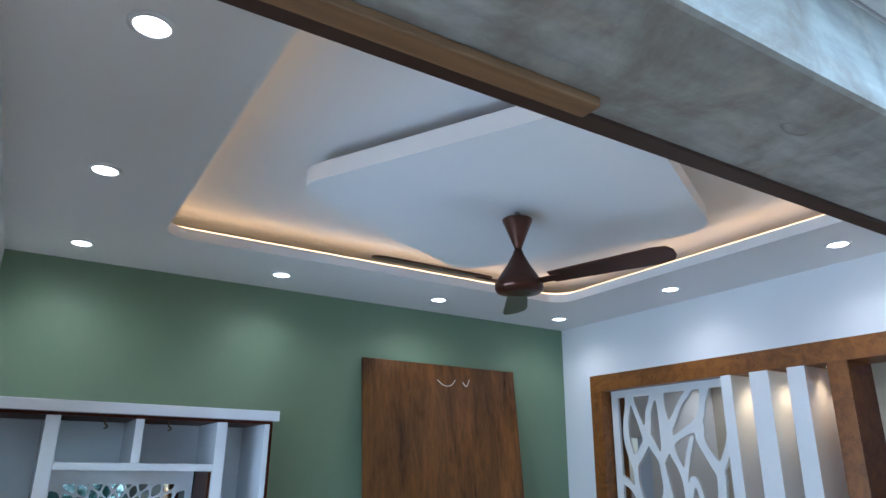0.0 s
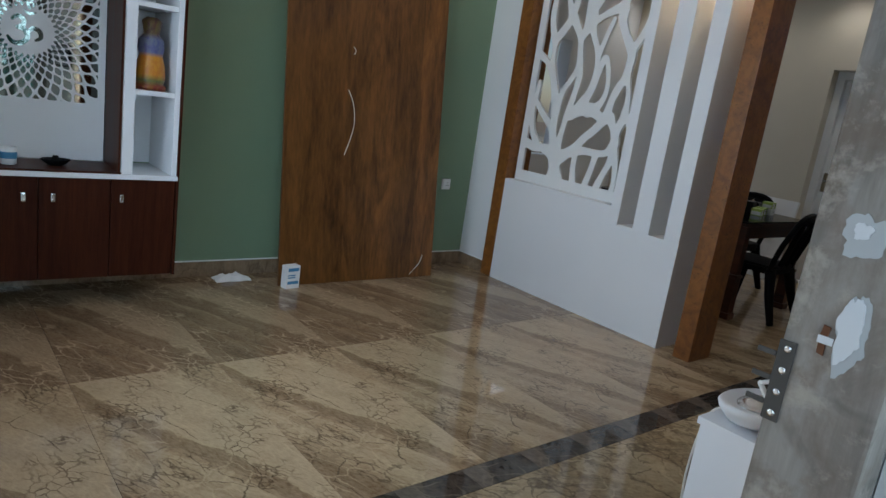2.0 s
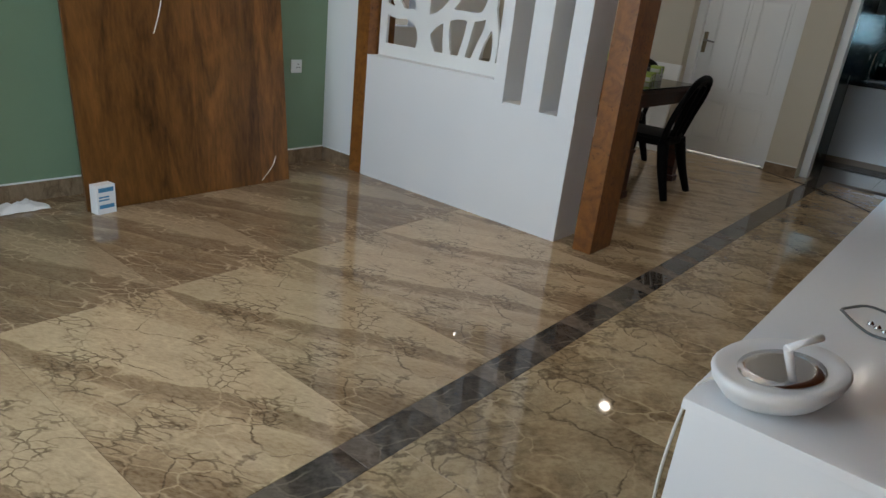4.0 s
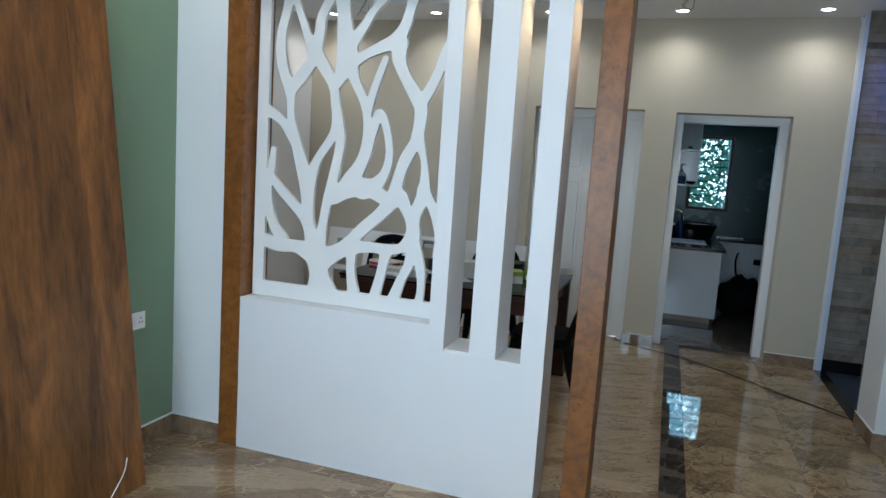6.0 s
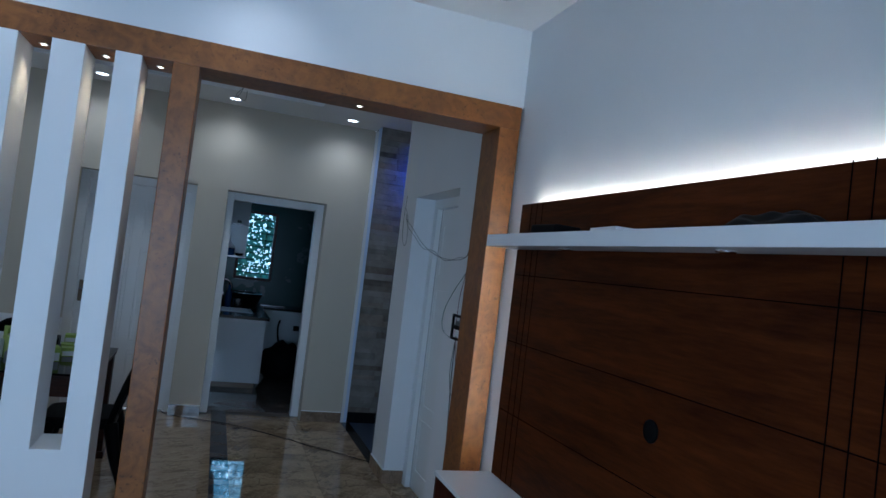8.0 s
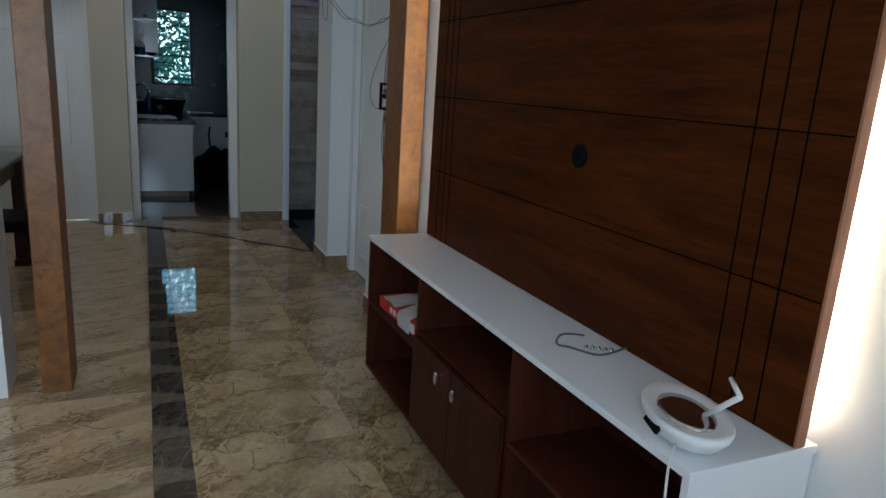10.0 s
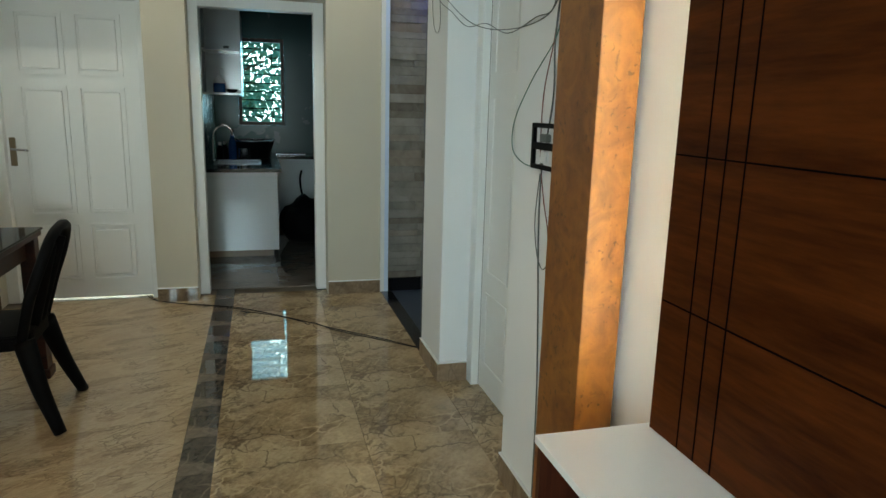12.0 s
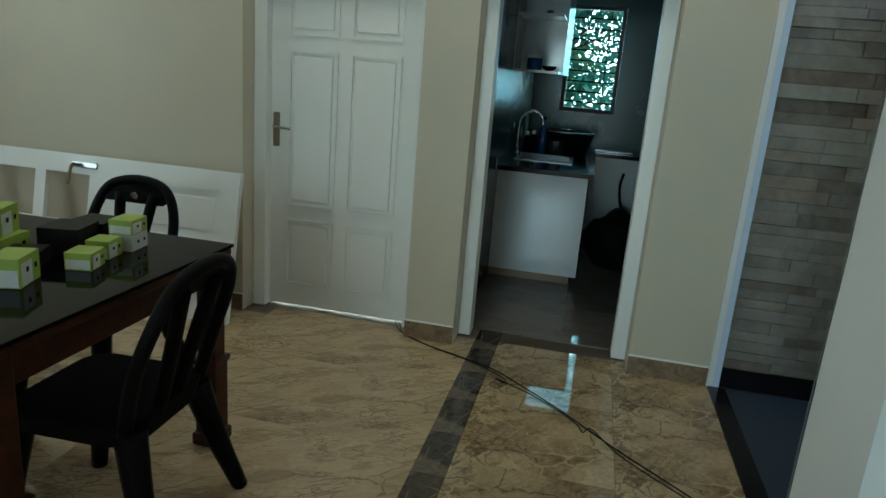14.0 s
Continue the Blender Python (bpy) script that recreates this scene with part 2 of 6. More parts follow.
mat("soil", (0.12, 0.09, 0.06), 0.9)
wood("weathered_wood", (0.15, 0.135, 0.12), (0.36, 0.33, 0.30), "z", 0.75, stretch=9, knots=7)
# head's copy of the jamb wood, paler and cooler with outdoor light in its colour
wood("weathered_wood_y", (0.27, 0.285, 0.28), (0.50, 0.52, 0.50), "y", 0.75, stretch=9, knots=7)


def marble(name, light, mid, dark, angle, crack=0.6, seed=0.0, stretch=2.2, veins=0.3, layout=None, cloud=0.55):
    """Polished stone: warped diagonal bands with crisp edges, clouds, thin dark cracks and pale veins, laid out on each tile."""
    m = mat(name, mid, 0.07, spec=0.5)
    n, l, b = nodes_of(m)
    v0 = coords(m, "Object", (1, 1, 1), (0, 0, -angle))
    add = n.new("ShaderNodeVectorMath")
    add.inputs[1].default_value = (seed, seed * 1.7, 0)
    l.new(v0, add.inputs[0])
    v = add.outputs[0]
    st = n.new("ShaderNodeMapping")
    st.inputs["Scale"].default_value = (1.0, stretch, 1.0)
    l.new(v, st.inputs["Vector"])
    s = st.outputs["Vector"]
    bands = noise_node(m, s, 1.55, 5, 0.5, 0.55)
    blend_ = tuple((a + c) / 2 for a, c in zip(light, mid))
    col = ramp(m, bands, [(0.34, dark), (0.405, mid), (0.425, dark), (0.445, mid), (0.47, light), (0.555, light), (0.575, mid), (0.63, blend_), (0.66, dark)])
    if layout:
        # printed tiles: every tile carries the same diagonal bands from its corner
        slope, wobble, stops = layout
        sep = n.new("ShaderNodeSeparateXYZ")
        l.new(coords(m, "Object"), sep.inputs[0])
        skew, off, fac_ = n.new("ShaderNodeMath"), n.new("ShaderNodeMath"), n.new("ShaderNodeMath")
        skew.operation, skew.inputs[1].default_value = "MULTIPLY_ADD", -slope
        l.new(sep.outputs["X"], skew.inputs[0])
        l.new(sep.outputs["Y"], skew.inputs[2])
        off.operation, off.inputs[1].default_value = "MULTIPLY_ADD", wobble
        l.new(noise_node(m, s, 3.8, 10, 0.6, 0.5), off.inputs[0])
        l.new(skew.outputs[0], off.inputs[2])
        fac_.operation, fac_.inputs[1].default_value, fac_.inputs[2].default_value = "MULTIPLY_ADD", 0.8, 0.5 - 0.4 * wobble
        l.new(off.outputs[0], fac_.inputs[0])
        col = mix(m, 0.94, col, ramp(m, fac_.outputs[0], [(0.5 + 0.8 * d_, c_) for d_, c_ in stops]))
    clouds = noise_node(m, s, 3.4, 10, 0.68, 0.6)
    col = mix(m, cloud, col, ramp(m, clouds, [(0.36, dark), (0.425, tuple(x * 0.8 for x in mid)), (0.44, mid), (0.52, blend_), (0.56, light), (0.66, mid)]))
    warp = n.new("ShaderNodeTexNoise")
    warp.inputs["Scale"].default_value, warp.inputs["Detail"].default_value = 4.0, 6
    l.new(v, warp.inputs["Vector"])
    wa = n.new("ShaderNodeVectorMath")
    wa.operation, wa.inputs["Scale"].default_value = "SCALE", 0.35
    l.new(warp.outputs["Color"], wa.inputs[0])
    wb = n.new("ShaderNodeVectorMath")
    l.new(s, wb.inputs[0])
    l.new(wa.outputs[0], wb.inputs[1])

    def lines(scale, width, lo, hi, amount, where_scale):
        vo = n.new("ShaderNodeTexVoronoi")
        vo.feature = "DISTANCE_TO_EDGE"
        vo.inputs["Scale"].default_value = scale
        l.new(wb.outputs[0], vo.inputs["Vector"])
        line = ramp(m, vo.outputs["Distance"], [(0.0, (1, 1, 1)), (width * 0.5, (0.7, 0.7, 0.7)), (width, (0, 0, 0))])
        where = ramp(m, noise_node(m, v, where_scale, 3), [(lo, (0, 0, 0)), (hi, (amount, amount, amount))])
        return mix(m, 1.0, line, where, "MULTIPLY")
    col = mix(m, lines(2.6, 0.016, 0.44, 0.54, crack, 2.6), col, tuple(x * 0.28 for x in dark))
    col = mix(m, lines(13.0, 0.085, 0.49, 0.57, crack * 0.95, 3.1), col, tuple(x * 0.45 for x in dark))
    col = mix(m, lines(6.0, 0.045, 0.44, 0.54, min(1.0, veins * 1.35), 2.7), col, tuple(min(1, x * 1.25) for x in light))
    fine = noise_node(m, s, 38, 8, 0.72)
    col = mix(m, 0.26, col, ramp(m, fine, [(0.38, dark), (0.58, light)]))
    info = n.new("ShaderNodeObjectInfo")
    col = mix(m, 1.0, col, ramp(m, info.outputs["Random"], [(0, (0.93, 0.93, 0.93)), (1, (1.05, 1.04, 1.03))]), "MULTIPLY")
    base(m, col)
    gloss(m, clouds, 0.02, 0.05)
    bump(m, noise_node(m, v0, 2.2, 2), 0.006, 0.01)
    return m


CREAM, TAN, UMBER = (0.52, 0.395, 0.25), (0.37, 0.26, 0.155), (0.150, 0.088, 0.045)
marble("marble_light", CREAM, (0.35, 0.245, 0.145), UMBER, 24, 1.0, 0.31, 2.4, 0.35,
       (0.5, 0.17, [(-0.42, UMBER), (-0.36, TAN), (-0.27, CREAM), (-0.20, TAN), (-0.13, CREAM), (-0.115, TAN), (-0.075, UMBER), (-0.012, (0.19, 0.118, 0.065)), (0.0, CREAM), (0.34, CREAM), (0.40, TAN)]), 0.24)
marble("marble_brown", (0.42, 0.31, 0.20), (0.20, 0.125, 0.07), (0.115, 0.066, 0.034), 26, 0.4, 4.1, 3.0, 0.7,
       (0.45, 0.20, [(-0.45, (0.20, 0.125, 0.07)), (-0.34, (0.13, 0.076, 0.04)), (-0.25, (0.24, 0.145, 0.075)), (-0.235, (0.15, 0.09, 0.05)), (-0.11, (0.19, 0.115, 0.06)), (-0.095, TAN), (-0.07, (0.135, 0.08, 0.043)), (0.07, (0.19, 0.12, 0.068)), (0.085, (0.43, 0.32, 0.205)), (0.30, (0.40, 0.29, 0.18)), (0.33, (0.17, 0.105, 0.06))]), 0.28)
marble("marble_dining", (0.47, 0.36, 0.225), (0.37, 0.265, 0.16), (0.19, 0.122, 0.068), 28, 0.7, 3.3, 3.2, 0.4, None, 0.4)
marble("marble_hall", (0.47, 0.36, 0.22), (0.29, 0.20, 0.11), (0.105, 0.064, 0.033), 50, 0.8, 7.7, 1.3, 0.55, None, 0.45)
marble("marble_band", (0.15, 0.12, 0.095), (0.040, 0.032, 0.026), (0.014, 0.012, 0.011), 50, 0.3, 2.2, 1.4, 1.0, None, 0.3)
marble("marble_skirting", (0.30, 0.215, 0.145), (0.20, 0.135, 0.08), (0.10, 0.066, 0.043), 15, 0.4, 5.0)
marble("kitchen_tile", (0.20, 0.165, 0.14), (0.16, 0.13, 0.11), (0.12, 0.10, 0.085), 5, 0.0, 1.0)

# split stone cladding, varied stone by stone
m = mat("split_stone", (0.3, 0.28, 0.25), 0.75)
n_, l_, b_ = nodes_of(m)
inf = n_.new("ShaderNodeObjectInfo")
tone = ramp(m, inf.outputs["Random"], [(0.0, (0.035, 0.028, 0.024)), (0.10, (0.12, 0.07, 0.04)), (0.2, (0.14, 0.125, 0.11)), (0.6, (0.22, 0.205, 0.18)), (0.85, (0.31, 0.29, 0.27)), (1.0, (0.22, 0.15, 0.09))])
cl = noise_node(m, coords(m, "Object"), 9, 7, 0.65, 0.5)
base(m, mix(m, 0.45, tone, ramp(m, cl, [(0.3, (0.12, 0.10, 0.09)), (0.55, (0.26, 0.24, 0.21)), (0.75, (0.38, 0.36, 0.33))])))
bump(m, noise_node(m, coords(m, "Object"), 30, 6), 0.7, 0.01)

# leaves
m = mat("leaf", (0.07, 0.14, 0.03), 0.5)
n_, l_, b_ = nodes_of(m)
geo = n_.new("ShaderNodeNewGeometry")
base(m, ramp(m, geo.outputs["Random Per Island"], [(0, (0.03, 0.085, 0.02)), (0.6, (0.08, 0.17, 0.03)), (1, (0.16, 0.24, 0.06))]))
tr = n_.new("ShaderNodeBsdfTranslucent")
tr.inputs["Color"].default_value = (0.07, 0.32, 0.34, 1)
mx = n_.new("ShaderNodeMixShader")
mx.inputs["Fac"].default_value = 0.5
l_.new(b_.outputs[0], mx.inputs[1])
l_.new(tr.outputs[0], mx.inputs[2])
l_.new(mx.outputs[0], n_["Material Output"].inputs["Surface"])
mat("bark", (0.10, 0.075, 0.05), 0.9)
# small painted ware
for nm, c, r in (("box_green", (0.36, 0.48, 0.08), 0.5), ("box_white", (0.72, 0.73, 0.70), 0.5), ("box_black", (0.015, 0.015, 0.016), 0.45), ("box_red", (0.50, 0.03, 0.02), 0.4),
                 ("paper_white", (0.75, 0.75, 0.76), 0.6), ("blue_liquid", (0.015, 0.06, 0.20), 0.2), ("steel", (0.55, 0.56, 0.58), 0.25), ("bag_black", (0.005, 0.005, 0.006), 0.6), ("dark_steel", (0.055, 0.052, 0.048), 0.5),
                 ("filler_white", (0.70, 0.73, 0.76), 0.7), ("rust", (0.13, 0.05, 0.02), 0.8), ("print_blue", (0.05, 0.22, 0.40), 0.5), ("filler_grey", (0.46, 0.49, 0.51), 0.7), ("dark_brown_paint", (0.045, 0.02, 0.012), 0.5)):
    mat(nm, c, r, 0.9 if nm == "steel" else 0.0, spec=0.08 if "black" in nm else 0.5)
m = mat("mirror_glass", (0.23, 0.27, 0.26), 0.03, 1.0)
m = mat("figurine_paint", (0.4, 0.2, 0.05), 0.4)
tc = coords(m, "Generated")
n_, l_, b_ = nodes_of(m)
sp = n_.new("ShaderNodeSeparateXYZ")
l_.new(tc, sp.inputs[0])
base(m, mix(m, 0.25, ramp(m, sp.outputs["Z"], [(0.06, (0.20, 0.03, 0.02)), (0.13, (0.03, 0.14, 0.05)), (0.22, (0.62, 0.25, 0.02)), (0.46, (0.66, 0.26, 0.02)), (0.52, (0.02, 0.12, 0.36)), (0.7, (0.03, 0.14, 0.34)), (0.78, (0.02, 0.03, 0.03))]),
            ramp(m, noise_node(m, tc, 9, 3), [(0.4, (0.3, 0.02, 0.02)), (0.6, (0.5, 0.3, 0.03))])))

# emissive: the sky's brightness is put into the backdrop boards themselves
mat("backdrop_glow", (0.75, 0.88, 1.0), 1.0, emit=10, emit_colour=(0.70, 0.92, 1.0))
# grey-brown stains of the old door frame
for nm in ("weathered_wood", "weathered_wood_y"):
    m = M[nm]
    n_, l_, b_ = nodes_of(m)
    old = b_.inputs["Base Color"].links[0].from_socket
    v_ = coords(m, "Object")
    c1 = mix(m, ramp(m, noise_node(m, v_, 7, 7, 0.65, 0.4), [(0.38, (0.6, 0.6, 0.6)), (0.56, (0, 0, 0))]), old, (0.15, 0.105, 0.075))
    c2 = mix(m, ramp(m, noise_node(m, v_, 13, 8, 0.7, 0.2), [(0.54, (0, 0, 0)), (0.66, (0.6, 0.6, 0.6))]), c1, (0.46, 0.41, 0.35))
    base(m, c2)

# ---- large structure ----
H1, H2 = 2.88, 2.908          # ceilings of the living and the dining room
structure("floor", boxes((-1.3, 4.6, -4.05, 7.1, -0.14, -0.008)), "joint_dark", "screed bed under the polished marble tiles")
structure("wall_green", boxes((-0.18, 0, -3.86, 0.02, 0, 3.1)), "green_paint", "sage green painted living room wall")
structure("wall_back", boxes((-0.18, 0.95, -4.04, -3.86, 0, 3.1), (2.85, 3.9, -4.04, -3.86, 0, 3.1), (0.95, 2.85, -4.04, -3.86, 0, 0.8),
                             (0.95, 2.85, -4.04, -3.86, 2.1, 3.1)), "white_paint", "white painted wall with a wide window opening")
structure("wall_tv", boxes((3.78, 3.875, -2.53, 0.26, 0, 3.1), (3.78, 3.875, -3.84, -2.53, 2.14, 3.1), (3.78, 3.875, -3.86, -3.84, 0, 3.1)),
          "white_paint", "white painted wall with the entrance doorway")
structure("wall_outside", boxes((3.878, 4.02, -2.50, 0.26, 0, 3.6), (3.904, 4.02, 0.26, 0.735, 0, 3.6), (3.904, 4.02, 1.68, 2.08, 0, 3.6), (3.904, 4.02, 0.735, 1.68, 2.12, 3.6), (3.878, 4.02, -5.0, -2.50, 2.164, 3.6), (3.878, 4.02, -5.0, -3.84, 0, 2.164)),
          "outer_plaster", "bluish white plastered outer wall round the entrance")
structure("wall_partition", boxes((0, 0.313, 0.02, 0.24, 0, 3.1), (0.313, 3.78, 0.02, 0.24, 2.473, 3.1)), "white_paint",
          "white wall round the framed opening between the rooms")
for b in ((-1.20, 1.17, 3.44, 3.72, 0, 3.15), (1.17, 2.148, 3.44, 3.72, 2.125, 3.15), (2.148, 2.42, 3.44, 3.72, 0, 3.15), (2.42, 3.343, 3.44, 3.72, 2.112, 3.15), (3.343, 3.735, 3.44, 3.72, 0, 3.15)):
    structure("wall_dining", boxes(b), "beige_paint", "beige painted dining wall beside the doorways")
# out of view; its opening is added beside the dining fill lamp
structure("wall_dining_left", boxes((-1.38, -1.20, 0.06, 3.72, 0, 0.85), (-1.38, -1.20, 0.06, 0.9, 0.85, 3.15), (-1.38, -1.20, 2.3, 3.72, 0.85, 3.15),
                                    (-1.38, -1.20, 0.9, 2.3, 2.15, 3.15)), "white_paint", "pale painted side wall of the dining room")
structure("wall_dining_front", boxes((-1.38, -0.18, -0.12, 0.06, 0, 3.15)), "white_paint", "white wall closing the dining room")
structure("wall_hall", boxes((3.742, 3.90, 0.262, 0.735, 0, 3.15), (3.742, 3.90, 0.735, 1.68, 2.12, 3.15), (3.742, 3.90, 1.68, 2.08, 0, 3.15)), "white_paint",
          "white hall wall with a recessed door and a pillar")
structure("wall_stairwell", boxes((4.02, 5.3, 1.95, 2.08, 0, 3.3), (5.3, 5.4, 1.95, 3.72, 0, 3.3)), "white_paint", "plain wall closing the stairwell")
structure("wall_stone_backing", boxes((3.80, 5.3, 3.475, 3.72, 0, 3.3)), "joint_dark", "backing of the split stone cladding")
structure("wall_kitchen_left", boxes((2.23, 2.385, 3.722, 7.08, 0, 3.0)), "teal_tile", "dark teal tiled kitchen side wall")
structure("wall_kitchen_right", boxes((4.3, 4.46, 3.722, 7.08, 0, 3.0)), "teal_tile", "dark teal tiled kitchen side wall")
structure("wall_kitchen_back", boxes((2.385, 2.65, 6.9, 7.08, 0, 3.0), (3.18, 4.3, 6.9, 7.08, 0, 3.0), (2.65, 3.18, 6.9, 7.08, 0, 1.145), (2.65, 3.18, 6.9, 7.08, 2.14, 3.0)),
          "teal_tile", "dark teal tiled kitchen wall round a barred window")
structure("ceiling_kitchen", boxes((2.23, 4.46, 3.722, 7.08, 2.75, 2.9)), "ceiling_paint", "white kitchen ceiling")
structure("ceiling_stairwell", boxes((3.744, 5.3, 2.082, 3.474, 2.965, 3.1)), "ceiling_paint", "white stairwell ceiling")
structure("ground", boxes((-60, 80, -80, 90, -0.4, -0.16)), "soil", "bare earth and grass round the house")
structure("floor_porch", boxes((3.92, 6.8, -5.6, 2.0, -0.155, -0.012)), "porch_concrete", "pale concrete porch before the entrance")


def ring_bm(outer, inner, z0, z1):
    """A slab between two heights with a hole; both outlines have the same number of points."""
    out = bmesh.new()
    n = len(outer)
    o0, o1 = [out.verts.new((*p, z0)) for p in outer], [out.verts.new((*p, z1)) for p in outer]
    i0, i1 = [out.verts.new((*p, z0)) for p in inner], [out.verts.new((*p, z1)) for p in inner]
    for k in range(n):
        j = (k + 1) % n
        out.faces.new((o0[k], o0[j], i0[j], i0[k]))
        out.faces.new((o1[k], i1[k], i1[j], o1[j]))
        out.faces.new((i0[k], i0[j], i1[j], i1[k]))
        out.faces.new((o0[k], o1[k], o1[j], o0[j]))
    bmesh.ops.recalc_face_normals(out, faces=out.faces)
    return out


# living room ceiling: lowered border with rounded tray, upper slab, glowing cove ledge
tray = round_rect(0.70, 3.10, -3.19, -0.60, 0.13)
rim = round_rect(0.0, 3.78, -3.86, 0.02, 0.0005)
structure("ceiling", ring_bm(rim, tray, H1, H1 + 0.055), "ceiling_paint", "white lowered plaster ceiling border with downlights")
structure("ceiling_upper", boxes((0, 3.78, -3.86, 0.02, 3.055, 3.2)), "ceiling_paint", "white upper ceiling over the tray")
cove_in = round_rect(0.66, 3.16, -3.25, -0.56, 0.17)
cove_out = round_rect(0.63, 3.19, -3.28, -0.53, 0.19)
single("cove_strip", ring_bm(cove_out, cove_in, H1 + 0.058, H1 + 0.075), "cove_led", "warm glowing strip lamp hidden in the ceiling cove", "strip lamp")

# the turned square panel hanging in the tray
a27 = radians(27)
panel_pts = [(1.905 + x * math.cos(a27) - y * math.sin(a27), -1.905 + x * math.sin(a27) + y * math.cos(a27)) for x, y in round_rect(-0.70, 0.70, -0.70, 0.70, 0.14)]
ceiling_panel = thing("ceiling_panel", "white rounded square plaster panel hung under the ceiling", "ceiling panel", (1.905, -1.905, 2.89))
part("board", moved(prism_bm(panel_pts, 2.89, 2.965), Matrix.Translation((-1.905, 1.905, -2.89))), "ceiling_paint", ceiling_panel)
part("hanger", moved(prism_bm([(1.905 + (x - 1.905) * 0.45, -1.905 + (y + 1.905) * 0.45) for x, y in panel_pts], 2.965, 3.055), Matrix.Translation((-1.905, 1.905, -2.89))), "ceiling_paint", ceiling_panel)

# dining ceiling with a shallow tray
dtray = round_rect(-0.60, 3.11, 0.75, 2.81, 0.02)
drim = round_rect(-1.20, 3.742, 0.24, 3.44, 0.0005)
structure("ceiling_dining", ring_bm(drim, dtray, H2, H2 + 0.07), "ceiling_paint", "white dining ceiling border with downlights")
structure("ceiling_dining_upper", boxes((-1.20, 3.742, 0.24, 3.44, 2.978, 3.15)), "ceiling_paint", "white raised dining ceiling")


def framed(name, label, category, bars, kind=""):
    ob = thing(name, label, category, kind=kind)
    for nm, b, material, bev in bars:
        part(nm, box_bm(*b, bevel=bev), material, ob)
    return ob


# wooden frame of the partition
framed("opening_frame", "orange-brown burl wood frame round the partition opening", "frame", [
    ("side_board", (0.313, 0.425, 0, 0.24, 0, 2.355), "frame_wood_z", 0.004),
    ("post", (2.112, 2.222, 0, 0.24, 0, 2.355), "frame_wood_z", 0.004),
    ("side_board", (3.655, 3.765, 0, 0.24, 0, 2.355), "frame_wood_z", 0.004),
    ("head_board", (0.313, 3.765, 0, 0.24, 2.355, 2.473), "frame_wood_x", 0.004)])

# entrance frame of weathered wood
framed("entrance_frame", "weathered grey wooden frame of the entrance door", "door frame", [
    ("jamb", (3.725, 3.877, -2.59, -2.502, 0, 2.062), "weathered_wood", 0.006),
    ("jamb", (3.725, 3.877, -3.838, -3.75, 0, 2.062), "weathered_wood", 0.006),
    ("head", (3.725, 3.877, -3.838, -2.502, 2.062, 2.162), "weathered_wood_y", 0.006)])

# glowing boards added to brighten the kitchen window and the mirror's reflection
structure("backdrop", boxes((-25, 30, 34, 34.2, -0.2, 14)), "backdrop_glow", "glowing board standing in for the bright sky behind the trees")
structure("backdrop_east", boxes((38, 38.2, -30, 25, -0.2, 14)), "backdrop_glow", "glowing board standing in for the bright sky behind the trees")

# ---- partition infill ----
def field_panel(fn, u0, u1, v0, v1, step, d0, d1, axis):
    """A board cut to where fn(u, v) < 0, by walking the cells of a grid and cutting those on the border. axis y: u is x; axis x: u is y."""
    nu, nv = int(round((u1 - u0) / step)), int(round((v1 - v0) / step))
    us, vs = np.linspace(u0, u1, nu + 1), np.linspace(v0, v1, nv + 1)
    F = fn(us[:, None] + 0 * vs[None, :], vs[None, :] + 0 * us[:, None])
    verts, ids, faces = [], {}, []

    def vid(key, u, v, d):
        k = (key, d)
        if k not in ids:
            ids[k] = len(verts)
            h = d1 if d else d0
            verts.append((u, h, v) if axis == "y" else (h, u, v))
        return ids[k]
    for i in range(nu):
        for j in range(nv):
            c = [(i, j), (i + 1, j), (i + 1, j + 1), (i, j + 1)]
            f = [F[p] for p in c]
            if min(f) >= 0:
                continue
            poly = []
            for k in range(4):
                a, b, fa, fb = c[k], c[(k + 1) % 4], f[k], f[(k + 1) % 4]
                if fa < 0:
                    poly.append((a, us[a[0]], vs[a[1]], False))
                if (fa < 0) != (fb < 0):
                    t = fa / (fa - fb)
                    poly.append(((min(a, b), max(a, b)), us[a[0]] + t * (us[b[0]] - us[a[0]]), vs[a[1]] + t * (vs[b[1]] - vs[a[1]]), True))
            if len(poly) < 3:
                continue
            faces.append([vid(p[0], p[1], p[2], 0) for p in poly])
            faces.append([vid(p[0], p[1], p[2], 1) for p in poly][::-1])
            for k in range(len(poly)):
                p, q = poly[k], poly[(k + 1) % len(poly)]
                rimmed = p[3] and q[3]
                if not rimmed and not p[3] and not q[3]:
                    (a, b), (c2, d2) = p[0], q[0]
                    rimmed = (a == c2 and a in (0, nu)) or (b == d2 and b in (0, nv))
                if rimmed:
                    faces.append([vid(q[0], q[1], q[2], 0), vid(p[0], p[1], p[2], 0), vid(p[0], p[1], p[2], 1), vid(q[0], q[1], q[2], 1)])
    me = bpy.data.meshes.new("cut_board")
    me.from_pydata(verts, [], faces)
    me.update()
    bm = bmesh.new()
    bm.from_mesh(me)
    bmesh.ops.recalc_face_normals(bm, faces=bm.faces)
    return bm


